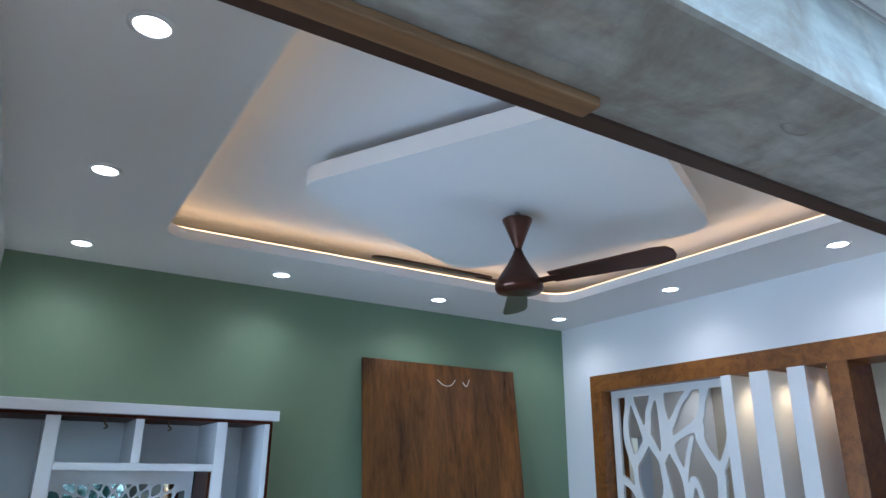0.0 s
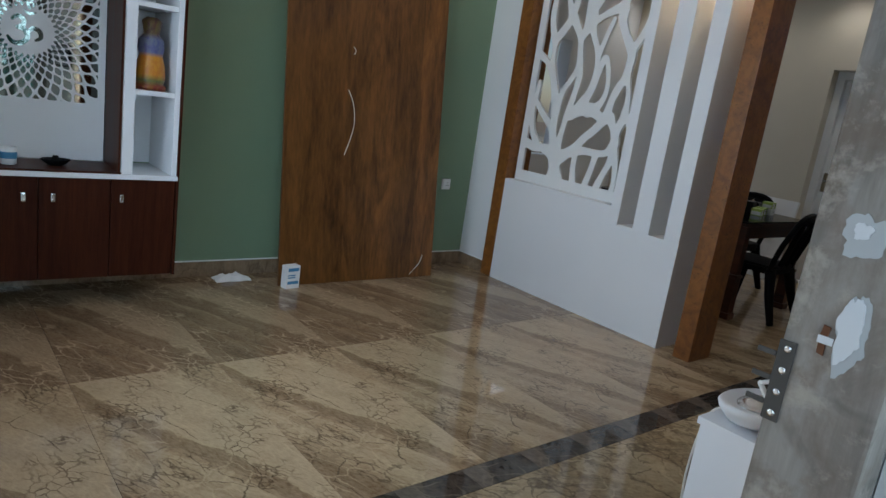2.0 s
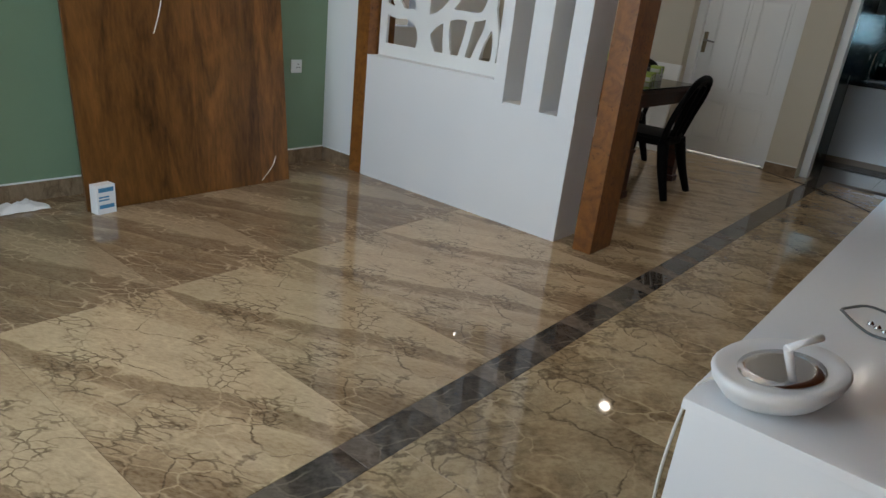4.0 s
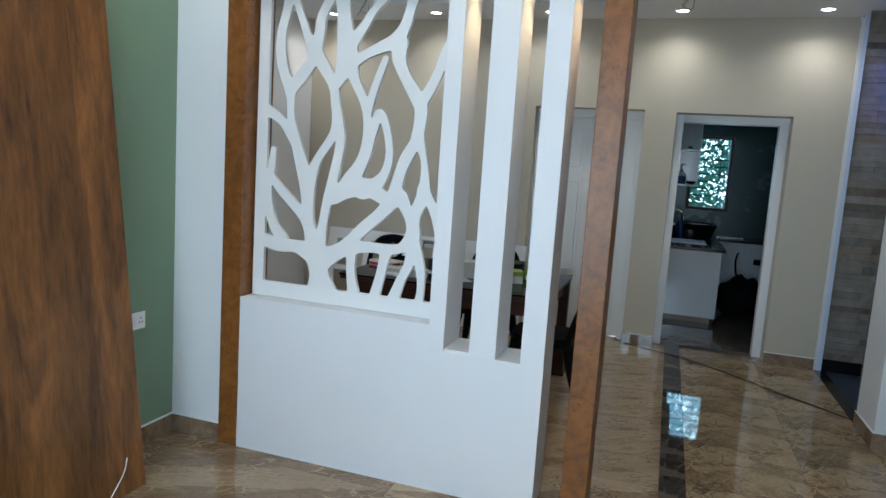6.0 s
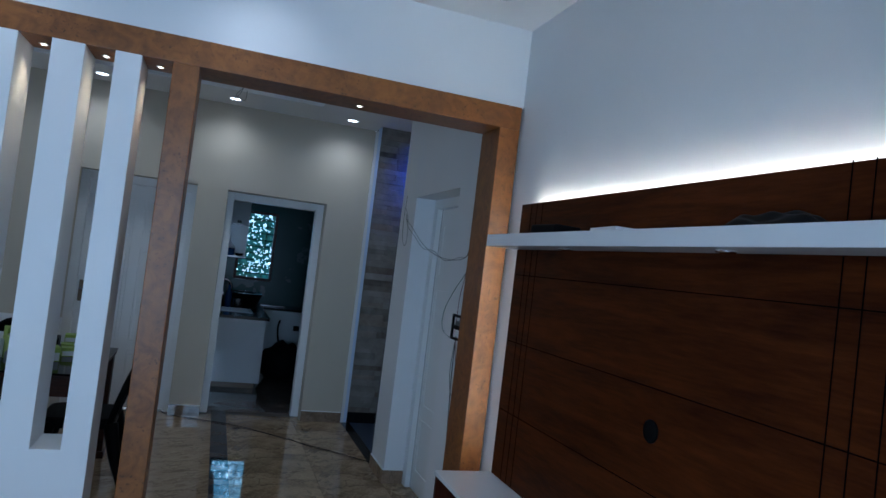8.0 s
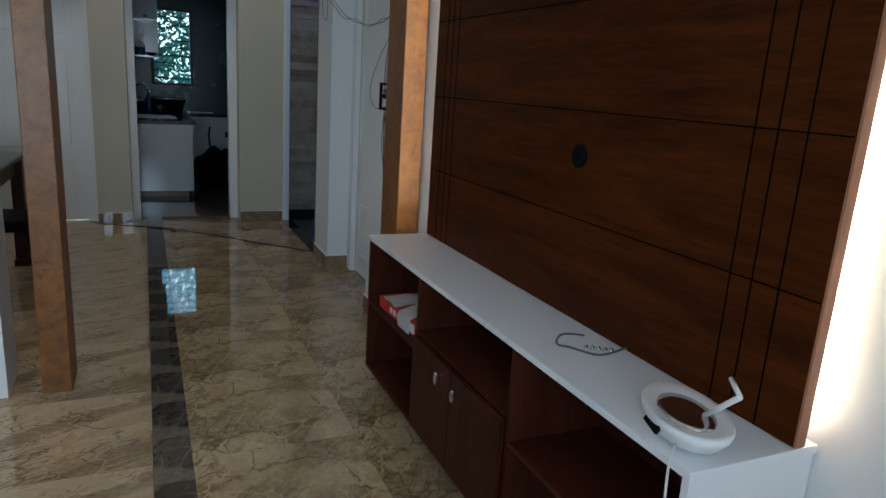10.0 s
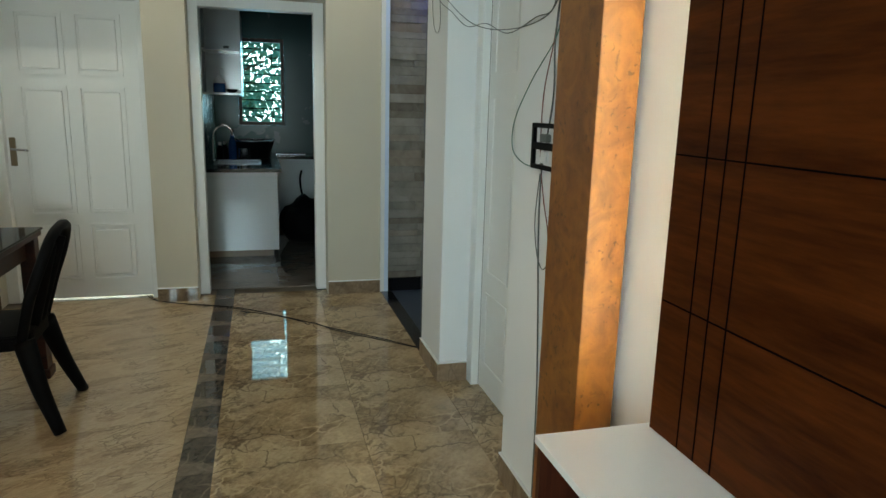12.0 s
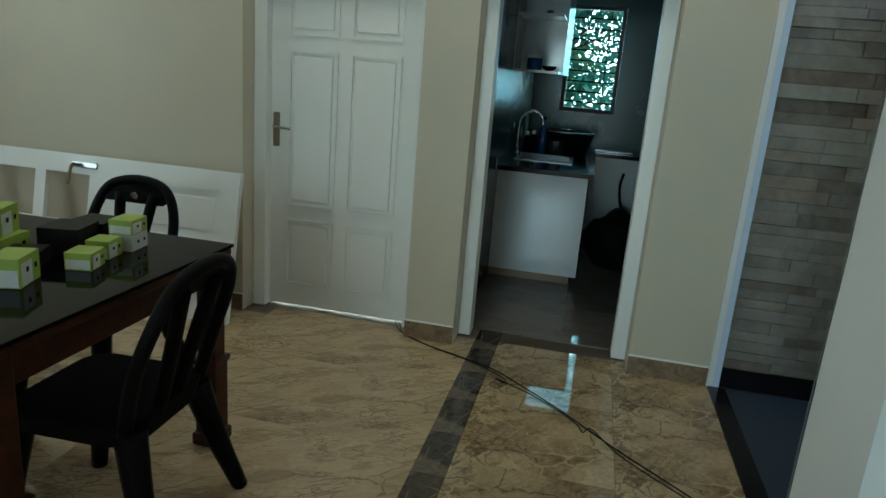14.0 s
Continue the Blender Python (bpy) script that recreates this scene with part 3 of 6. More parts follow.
limbs_low_left = [
    [(0.841, 0.82, 0.095), (0.825, 0.934, 0.054), (0.807, 1.035, 0.062)],
    [(0.807, 1.035, 0.062), (0.755, 1.186, 0.03), (0.737, 1.34, 0.035), (0.713, 1.442, 0.035), (0.67, 1.57, 0.027), (0.633, 1.7, 0.02), (0.627, 1.791, 0.022), (0.623, 1.857, 0.032)],
    [(0.623, 1.857, 0.032), (0.59, 1.909, 0.027), (0.563, 2.014, 0.027), (0.565, 2.12, 0.024), (0.587, 2.213, 0.024), (0.609, 2.306, 0.03), (0.618, 2.346, 0.032)],
    [(0.623, 1.844, 0.032), (0.684, 1.912, 0.032), (0.744, 1.992, 0.03)],
    [(0.742, 2.018, 0.032), (0.709, 2.096, 0.022), (0.675, 2.175, 0.018), (0.64, 2.267, 0.019), (0.618, 2.346, 0.035)],
    [(0.752, 2.031, 0.032), (0.77, 2.11, 0.027), (0.781, 2.189, 0.024), (0.816, 2.261, 0.024), (0.845, 2.334, 0.041)],
]
limbs_middle = [
    [(0.753, 2.018, 0.035), (0.802, 1.954, 0.03), (0.858, 1.865, 0.024), (0.872, 1.787, 0.024), (0.885, 1.71, 0.027), (0.873, 1.645, 0.024), (0.833, 1.579, 0.022), (0.787, 1.511, 0.022), (0.754, 1.419, 0.03), (0.745, 1.34, 0.032)],
    [(0.891, 1.711, 0.024), (0.908, 1.608, 0.024), (0.893, 1.504, 0.024), (0.872, 1.4, 0.027), (0.852, 1.321, 0.024), (0.83, 1.191, 0.024), (0.82, 1.088, 0.032)],
    [(0.883, 2.34, 0.051), (0.893, 2.23, 0.034), (0.91, 2.1, 0.043), (0.922, 1.996, 0.054), (0.882, 1.879, 0.022)],
    [(0.939, 1.984, 0.038), (0.97, 1.894, 0.024), (1.019, 1.806, 0.022), (1.043, 1.717, 0.019), (1.042, 1.614, 0.019), (1.021, 1.511, 0.027), (0.967, 1.418, 0.041), (0.898, 1.337, 0.032)],
    [(1.123, 1.996, 0.016), (1.086, 1.898, 0.018), (1.055, 1.794, 0.019), (1.043, 1.717, 0.016)],
]
limbs_upper_right = [
    [(0.94, 2.062, 0.032), (1.003, 2.141, 0.022), (1.053, 2.219, 0.019), (1.116, 2.284, 0.022), (1.159, 2.341, 0.027)],
    [(0.959, 1.979, 0.027), (1.025, 2.017, 0.022), (1.104, 2.052, 0.027), (1.169, 2.079, 0.035), (1.211, 2.144, 0.027), (1.237, 2.234, 0.024), (1.268, 2.337, 0.041)],
    [(1.189, 2.067, 0.041), (1.191, 1.991, 0.032), (1.227, 1.915, 0.027), (1.277, 1.841, 0.032), (1.312, 1.779, 0.032), (1.311, 1.703, 0.03), (1.298, 1.627, 0.027), (1.255, 1.549, 0.03), (1.225, 1.472, 0.027), (1.205, 1.369, 0.035)],
    [(1.316, 1.809, 0.027), (1.354, 1.869, 0.024), (1.389, 1.945, 0.022), (1.413, 2.022, 0.022), (1.441, 2.08, 0.022)],
    [(1.304, 1.652, 0.03), (1.339, 1.553, 0.016), (1.351, 1.479, 0.019), (1.349, 1.379, 0.03), (1.311, 1.276, 0.03), (1.31, 1.196, 0.032)],
    [(1.348, 1.403, 0.03), (1.396, 1.332, 0.022), (1.43, 1.234, 0.019), (1.45, 1.112, 0.014)],
]
limbs_swirl = [
    [(1.011, 1.459, 0.024), (1.049, 1.551, 0.022), (1.075, 1.642, 0.018), (1.102, 1.74, 0.024), (1.139, 1.696, 0.019), (1.164, 1.595, 0.018), (1.164, 1.519, 0.02), (1.141, 1.454, 0.024), (1.09, 1.4, 0.038), (1.037, 1.384, 0.049)],
    [(0.876, 1.336, 0.038), (0.97, 1.38, 0.041), (1.064, 1.394, 0.043), (1.147, 1.353, 0.032), (1.206, 1.349, 0.038)],
    [(1.196, 1.339, 0.035), (1.126, 1.263, 0.03), (1.049, 1.194, 0.03), (0.973, 1.112, 0.032), (0.895, 1.055, 0.041), (0.82, 1.011, 0.059)],
    [(1.24, 1.359, 0.035), (1.285, 1.274, 0.024), (1.315, 1.201, 0.03)],
    [(0.827, 1.024, 0.054), (0.921, 1.065, 0.032), (1.055, 1.106, 0.027), (1.162, 1.107, 0.024), (1.254, 1.121, 0.024), (1.311, 1.188, 0.035)],
]
limbs_foot = [
    [(0.996, 1.089, 0.024), (0.996, 0.974, 0.023), (1.023, 0.837, 0.032)],
    [(1.176, 1.095, 0.027), (1.156, 0.988, 0.023), (1.124, 0.859, 0.027)],
    [(1.31, 1.151, 0.027), (1.298, 1.05, 0.024), (1.263, 0.972, 0.023), (1.225, 0.864, 0.03)],
    [(1.318, 1.151, 0.03), (1.357, 1.03, 0.022), (1.365, 0.931, 0.018), (1.356, 0.861, 0.022)],
    [(0.483, 1.093, 0.032), (0.585, 1.069, 0.032), (0.684, 1.072, 0.032), (0.784, 1.046, 0.054)],
    [(0.538, 1.545, 0.016), (0.53, 1.458, 0.02), (0.515, 1.378, 0.02), (0.519, 1.274, 0.022), (0.549, 1.171, 0.024), (0.606, 1.102, 0.03)],
    [(0.527, 1.419, 0.016), (0.58, 1.356, 0.022), (0.64, 1.303, 0.024), (0.716, 1.235, 0.027), (0.753, 1.173, 0.027)],
    [(0.446, 1.75, 0.032), (0.505, 1.734, 0.027), (0.586, 1.685, 0.022), (0.652, 1.596, 0.024)],
]


def branches(u, v):
    best = np.full(u.shape, 9.0)
    for limb in limbs_low_left + limbs_middle + limbs_upper_right + limbs_swirl + limbs_foot:
        line = smooth_line(limb, 5)
        d = np.full(u.shape, 9.0)
        for p, q in zip(line, line[1:]):
            ex, ez = q.x - p.x, q.y - p.y
            t = np.clip(((u - p.x) * ex + (v - p.y) * ez) / (ex * ex + ez * ez + 1e-9), 0, 1)
            d = np.minimum(d, np.hypot(u - p.x - t * ex, v - p.y - t * ez) - (p.z + t * (q.z - p.z)))
        k = 0.010
        h = np.clip(0.5 + 0.5 * (best - d) / k, 0, 1)
        best = best * (1 - h) + d * h - k * h * (1 - h)
    edge = np.minimum(np.minimum(u - 0.502, 1.418 - u), np.minimum(v - 0.878, 2.304 - v))
    return np.minimum(best, edge)


partition_screen = thing("partition_screen", "white cut-out branch screen above a low white wall", "room divider", (0.43, 0.0, 0.0))
back = Matrix.Translation((-0.43, 0, 0))
part("cut_out_panel", moved(field_panel(branches, 0.440, 1.436, 0.80, 2.355, 0.0075, 0.085, 0.105, "y"), back), "door_white", partition_screen, "white board cut into curling branches")
part("low_wall", moved(box_bm(0.428, 1.99, 0.0, 0.24, 0, 0.677), back), "white_paint", partition_screen, "low white painted wall")
part("ledge_wall", moved(box_bm(0.428, 1.452, 0.0, 0.24, 0.677, 0.797), back), "white_paint", partition_screen)
part("slot_sill", moved(box_bm(1.527, 1.648, 0.003, 0.237, 0.6775, 0.69), back), "white_paint", partition_screen)
for x0, x1, zb in ((1.452, 1.527, 0.6775), (1.648, 1.772, 0.6775), (1.885, 1.99, 0.6775)):
    part("fin", moved(box_bm(x0, x1, -0.004, 0.24, zb, 2.355, 0.003), back), "white_paint", partition_screen)


def downlight(x, y, z, lit=True, power=17, r=0.048):
    d = thing("downlight", "round white recessed downlight, lit" if lit else "round white recessed downlight, switched off", "downlight", (x, y, z), group="ceiling downlights")
    part("trim_ring", lathe_bm([(r + 0.014, 0.0), (r + 0.014, -0.004), (r, -0.008), (r - 0.002, -0.001)], 28), "white_plastic", d)
    part("lens", lathe_bm([(r - 0.001, -0.001), (r - 0.001, -0.0055), (r * 0.5, -0.0065)], 24), "lamp_lens" if lit else "dead_lens", d)
    if lit:
        spot_lamp("downlight_lamp", (x, y, z - 0.03), power, COOL, 150)


for x in (0.345, 1.39, 2.438):
    downlight(x, -0.305, H1, True, 13.5)
for x, y in ((0.345, -1.37), (0.345, -2.46), (0.345, -3.52), (1.39, -3.52), (2.438, -3.52)):
    downlight(x, y, H1)
downlight(3.48, -0.303, H1, False)
for x in (3.44, 2.38, 1.30, 0.235, -0.83):
    downlight(x, 3.14, H2, True, 20)

for x in (1.588, 1.83, 2.051, 2.96):
    s = thing("spot_light", "tiny warm recessed spot light in the wooden frame", "spot light", (x, 0.135, 2.355), group="frame spot lights")
    part("ring", lathe_bm([(0.021, 0.0), (0.021, -0.003), (0.015, -0.005)], 20), "chrome", s)
    part("lens", lathe_bm([(0.015, -0.0002), (0.015, -0.0045), (0.008, -0.0055)], 16), "spot_lens", s)
    spot_lamp("spot_light_lamp", (x, 0.135, 2.34), 10.0, (1.0, 0.72, 0.40), 95)

# ---- ceiling fan ----
fan = thing("ceiling_fan", "dark copper ceiling fan with three blades", "ceiling fan", (1.88, -1.89, 2.515))
part("down_rod", lathe_bm([(0.011, 0.02), (0.011, 0.375)], 14), "chrome", fan)
part("canopy", lathe_bm([(0.014, 0.195), (0.020, 0.215), (0.066, 0.330), (0.068, 0.338), (0.062, 0.340)], 28), "copper", fan)
part("motor_housing", lathe_bm([(0.05, 0.0), (0.098, 0.006), (0.106, 0.022), (0.104, 0.045), (0.092, 0.062), (0.052, 0.125), (0.026, 0.172), (0.018, 0.196)], 32), "copper", fan)
part("hook", tube_bm(smooth_line([(-0.02, 0, 0.365), (-0.006, 0, 0.352), (0.008, 0, 0.362), (0.022, 0.004, 0.356)], 5), 0.0035, 6), "cable_grey", fan)
for k in range(3):
    a = 24 + 120 * k
    bl = part("blade", bmesh.new(), "copper", fan, "long dark copper blade with rounded tip")
    out = [(0.155, -0.045), (0.60, -0.065), (0.655, -0.055), (0.675, -0.02), (0.675, 0.02), (0.655, 0.055), (0.60, 0.065), (0.155, 0.045)]
    bm = prism_bm(out, -0.004, 0.004, 0.0025)
    bm.to_mesh(bl.data)
    bm.free()
    bl.data.materials.append(M["copper"]) if not bl.data.materials else None
    bl.matrix_basis = pose(0, 0, 0.045, 0, 0, a) @ pose(0, 0, 0, -13, -2)
    arm = part("blade_arm", box_bm(0.085, 0.20, -0.022, 0.022, -0.010, -0.004, 0.002), "copper", bl)

# ---- prayer unit on the green wall ----
unit = thing("prayer_cabinet", "white and dark brown wall-hung prayer cabinet with open shelves", "cabinet", (0.0, -3.13, 0.0))
sh = Matrix.Translation((0, 3.13, 0))
YL, YR = -3.80, -2.475
part("base_body", moved(box_bm(0.002, 0.40, YL, YR, 0.155, 0.685, 0.002), sh), "dark_laminate", unit)
edges = [YL + 0.002, -3.47, -3.125, -2.80, YR - 0.002]
for k in range(4):
    dr = part("door", moved(box_bm(0.401, 0.419, edges[k] + 0.002, edges[k + 1] - 0.002, 0.158, 0.683, 0.002), sh), "dark_laminate", unit)
    hy = (-3.495, -3.188, -3.062, -2.748)[k]
    part("handle", moved(box_bm(0.419, 0.434, hy - 0.011, hy + 0.011, 0.562, 0.607, 0.005), sh), "chrome", dr, "small chrome pull")
part("ledge", moved(box_bm(0.002, 0.432, YL, YR + 0.006, 0.686, 0.712, 0.002), sh), "white_gloss", unit)
part("niche_floor", moved(box_bm(0.10, 0.425, -3.468, -2.752, 0.7125, 0.722), sh), "dark_laminate", unit)
for y in (YL, -3.532, -2.752, YR - 0.028):
    part("upright", moved(box_bm(0.002, 0.425, y, y + (0.062 if y in (-3.532,) else 0.028), 0.713, 2.012, 0.002), sh), "white_gloss", unit)
part("upright", moved(box_bm(0.402, 0.427, -2.753, -2.70, 0.713, 2.012, 0.002), sh), "white_gloss", unit)
part("side_lining", moved(box_bm(0.10, 0.40, -2.765, -2.753, 0.722, 1.765), sh), "dark_laminate", unit)
part("side_panel", moved(box_bm(0.002, 0.43, YR + 0.001, YR + 0.014, 0.155, 2.012), sh), "dark_laminate", unit)
part("shelf", moved(box_bm(0.002, 0.425, -3.47, -2.753, 1.768, 1.803, 0.002), sh), "white_gloss", unit)
part("divider", moved(box_bm(0.002, 0.424, -3.145, -3.105, 1.804, 2.011, 0.002), sh), "white_gloss", unit)
for y0, y1 in ((-2.70, YR - 0.03), (YL + 0.03, -3.534)):
    for z in (1.127, 1.563):
        part("shelf", moved(box_bm(0.01, 0.425, y0, y1, z, z + 0.026, 0.002), sh), "white_gloss", unit)
part("back_board", moved(boxes((0.002, 0.009, YL + 0.03, YR - 0.03, 0.72, 2.012)), sh), "white_gloss", unit)
part("cornice", moved(box_bm(0.002, 0.475, YL - 0.02, YR + 0.035, 2.027, 2.08, 0.004), sh), "white_gloss", unit)
part("cornice_strip", moved(box_bm(0.002, 0.43, YL, YR + 0.012, 2.012, 2.027), sh), "dark_laminate", unit)
for y in (-3.27, -2.97):
    part("hook", moved(tube_bm(smooth_line([(0.30, y, 2.012), (0.30, y, 1.99), (0.31, y + 0.012, 1.975), (0.30, y, 1.965)], 4), 0.005, 6), sh), "brass_dark", unit, "dark brass hanging hook")
part("mirror", moved(boxes((0.06, 0.064, -3.468, -2.755, 0.724, 1.767)), sh), "mirror_glass", unit, "mirror glass behind the cut-out board")

om_three = [[(-3.192, 1.412, 0.008), (-3.17, 1.430, 0.010), (-3.145, 1.418, 0.012), (-3.145, 1.39, 0.012), (-3.17, 1.374, 0.010)],
            [(-3.17, 1.374, 0.010), (-3.138, 1.365, 0.013), (-3.127, 1.330, 0.013), (-3.155, 1.300, 0.013), (-3.19, 1.300, 0.011), (-3.212, 1.325, 0.007)],
            [(-3.128, 1.355, 0.009), (-3.10, 1.378, 0.011), (-3.073, 1.365, 0.011), (-3.070, 1.335, 0.010), (-3.092, 1.320, 0.006)],
            [(-3.145, 1.462, 0.003), (-3.120, 1.447, 0.008), (-3.09, 1.455, 0.003)], [(-3.118, 1.475, 0.008), (-3.116, 1.476, 0.008)]]


def mandala(u, v):
    """Board minus rings of pointed petals and minus the round sign in the middle."""
    du, dv = u + 3.125, v - 1.365
    r, th = np.hypot(du, dv) + 1e-6, np.arctan2(dv, du)
    hole = np.full(u.shape, 9.0)
    n = 30
    for k in range(9):
        rk = 0.128 * 1.155 ** k
        a = (th * n / (2 * math.pi) + 0.5 * (k % 2)) % 1.0 - 0.5
        across, along = np.abs(a) * 2 * math.pi * rk / n, (r - rk)
        half, wide = rk * 0.072 * 1.55, rk * 0.066
        s = np.clip(along / half, -1, 1)
        hole = np.minimum(hole, np.where(np.abs(along) < half, across - wide * (1 - np.abs(s) ** 1.6), np.maximum(np.abs(along) - half, across)))
    square = np.maximum(np.abs(du) - 0.325, np.abs(dv + 0.0) - 0.335)
    hole = np.maximum(hole, square)
    for limb in om_three:
        line = smooth_line(limb, 4)
        for p, q in zip(line, line[1:]):
            ex, ez = q.x - p.x, q.y - p.y
            t = np.clip(((u - p.x) * ex + (v - p.y) * ez) / (ex * ex + ez * ez + 1e-9), 0, 1)
            hole = np.minimum(hole, np.hypot(u - p.x - t * ex, v - p.y - t * ez) - (p.z + t * (q.z - p.z)))
    return -hole


part("cut_out_board", moved(field_panel(mandala, -3.467, -2.766, 0.723, 1.767, 0.0062, 0.066, 0.072, "x"), sh), "white_gloss", unit, "white board cut with rings of petals round a sign")

cup = thing("cup", "white cup with a blue print", "cup", (0.30, -3.235, 0.722))
part("body", lathe_bm([(0.030, 0), (0.036, 0.004), (0.037, 0.085), (0.034, 0.085), (0.033, 0.006)], 24), "white_plastic", cup)
part("print", lathe_bm([(0.0376, 0.03), (0.0376, 0.062)], 24, cap=False), "print_blue", cup)
single("lamp_dish", moved(lathe_bm([(0.03, 0), (0.05, 0.012), (0.07, 0.03), (0.066, 0.034), (0.04, 0.018), (0.02, 0.03), (0.012, 0.05)], 20), pose(0.28, -3.03, 0.722) @ Matrix.Diagonal((0.7, 1, 1, 1))), "bag_black", "small dark oil lamp dish in the niche", "oil lamp")
single("incense_stick_holder", tube_bm([Vector((0.33, -3.33, 0.735)), Vector((0.2, -3.44, 0.93))], 0.011, 8, taper=0.007), "black_plastic", "slim black holder leaning in the niche", "incense holder")
single("figurine", moved(lathe_bm([(0.062, 0), (0.066, 0.02), (0.052, 0.03), (0.06, 0.06), (0.056, 0.12), (0.045, 0.17), (0.052, 0.2), (0.05, 0.24), (0.03, 0.27), (0.034, 0.3), (0.04, 0.33), (0.022, 0.35)], 12), pose(0.31, -2.602, 1.154) @ Matrix.Diagonal((1.25, 1.3, 1.05, 1))), "figurine_paint", "small painted figurine on the cabinet shelf", "figurine")

# ---- board leaning on the green wall ----
tilt = math.degrees(math.atan2(0.285, 2.50))
sheet = thing("plywood_sheet", "walnut brown laminated board leaning on the green wall", "board", (0.318, -1.14, 0.002))
LEAN = pose(0, 0, 0, 0, -tilt, 0)
part("panel", moved(box_bm(-0.018, 0, -0.625, 0.625, 0, 2.51, 0.0015), LEAN), "ply_laminate", sheet)
for pts in ([(0.001, -0.175, 1.30), (0.004, -0.135, 1.21), (0.006, -0.122, 1.09), (0.004, -0.145, 0.98), (0.002, -0.185, 0.87)], [(0.001, -0.15, 1.58), (0.003, -0.135, 1.555), (0.001, -0.145, 1.53)],
            [(0.001, -0.05, 2.40), (0.004, 0.0, 2.365), (0.003, 0.06, 2.37), (0.001, 0.1, 2.41)], [(0.001, 0.16, 2.40), (0.004, 0.19, 2.37), (0.001, 0.22, 2.42)], [(0.001, 0.42, 0.02), (0.004, 0.5, 0.10), (0.001, 0.53, 0.16)]):
    part("film_scrap", moved(tube_bm(smooth_line(pts, 6), 0.0028, 5), LEAN), "cable_white", sheet, "peeling scrap of protective film")

blue_box = thing("carton", "small white and blue carton on the floor", "carton", (0.35, -1.70, 0.0), 8)
part("box", moved(box_bm(-0.03, 0.03, -0.05, 0.05, 0, 0.15, 0.002), Matrix.Identity(4)), "paper_white", blue_box)
for z, h in ((0.115, 0.022), (0.085, 0.008), (0.07, 0.008), (0.03, 0.02)):
    part("print_bar", box_bm(0.0302, 0.0308, -0.04, 0.04 if h > 0.01 else 0.015, z, z + h), "print_blue", blue_box)

rag = bmesh.new()
bmesh.ops.create_grid(rag, x_segments=22, y_segments=14, size=0.5)
for v in rag.verts:
    q = Vector((v.co.x * 3.1, v.co.y * 3.1, 2.2))
    fall = max(0.0, 1 - (abs(v.co.x) * 2) ** 3) * max(0.0, 1 - (abs(v.co.y) * 2) ** 3)
    v.co = Vector((v.co.y * 0.12 + 0.02 * noise.noise(q * 1.7), v.co.x * 0.23 + 0.02 * noise.noise(q), 0.004 + fall * (0.028 + 0.03 * noise.noise(q * 2.1))))
for f in rag.faces:
    f.smooth = True
single("rag", moved(rag, pose(0.115, -2.0, 0.0)), "paper_white", "crumpled pale rag on the floor by the wall", "rag")

sock = thing("wall_socket", "white wall socket on a square plate", "socket", (0.0, -0.235, 0.66))
part("plate", box_bm(0.0, 0.009, -0.043, 0.043, -0.043, 0.043, 0.003), "white_plastic", sock)
part("switch", box_bm(0.009, 0.014, -0.034, -0.016, -0.024, 0.024, 0.002), "white_plastic", sock)
for dy, dz in ((0.012, 0.014), (0.003, -0.008), (0.022, -0.008)):
    part("hole", moved(lathe_bm([(0.004, 0.009), (0.004, 0.0098)], 10), Matrix.Translation((0, dy, dz)) @ pose(0, 0, 0, 0, 90)), "black_plastic", sock)

# ---- television wall ----
tv = thing("television_backdrop", "reddish brown grooved laminate panel lit from behind", "wall unit", (3.71, -1.22, 0.70))
tm = Matrix.Translation((-3.71, 1.22, -0.70))
part("board", moved(box_bm(3.708, 3.735, -2.200, -0.258, 0.702, 1.951, 0.002), tm), "tv_laminate", tv)
part("edge_band", moved(box_bm(3.709, 3.736, -2.206, -2.2005, 0.702, 1.951), tm), "edge_wood", tv, "pale brown edge band")
part("batten", moved(box_bm(3.736, 3.779, -2.135, -0.33, 0.75, 1.90), tm), "dark_laminate", tv)
for y in (-1.978, -2.036, -2.104, -0.363, -0.418, -0.472):
    part("groove", moved(box_bm(3.7068, 3.7085, y - 0.0017, y + 0.0017, 0.704, 1.955), tm), "groove_black", tv)
for z in (1.622, 1.317, 1.004):
    part("groove", moved(box_bm(3.7064, 3.7085, -2.198, -0.261, z - 0.0016, z + 0.0016), tm), "groove_black", tv)
part("cable_hole", moved(lathe_bm([(0.036, 0), (0.036, 0.0035), (0.030, 0.003)], 24), tm @ Matrix.Translation((3.7078, -1.375, 1.187)) @ pose(0, 0, 0, 0, -90)), "black_plastic", tv, "round black cable outlet")
for nm, b in (("led_strip", (3.757, 3.768, -2.13, -0.30, 1.918, 1.933)), ("led_strip", (3.757, 3.768, -2.168, -2.150, 0.76, 1.915)), ("led_strip", (3.757, 3.768, -0.3165, -0.311, 0.76, 1.90))):
    part(nm, moved(boxes(b), tm), "tv_led", tv, "hidden warm white light strip")
shelf = thing("wall_shelf", "white gloss floating shelf across the panel", "shelf", (3.56, -1.2, 1.72))
part("plank", moved(box_bm(3.560, 3.7075, -2.200, -0.236, 1.739, 1.792, 0.002), Matrix.Translation((-3.56, 1.2, -1.72))), "white_gloss", shelf)
for y in (-0.854, -1.70):
    part("puck_light", moved(lathe_bm([(0.026, 1.7385), (0.026, 1.733), (0.02, 1.731)], 20), Matrix.Translation((-3.56 + 3.63, 1.2 + y, -1.72))), "chrome", shelf)
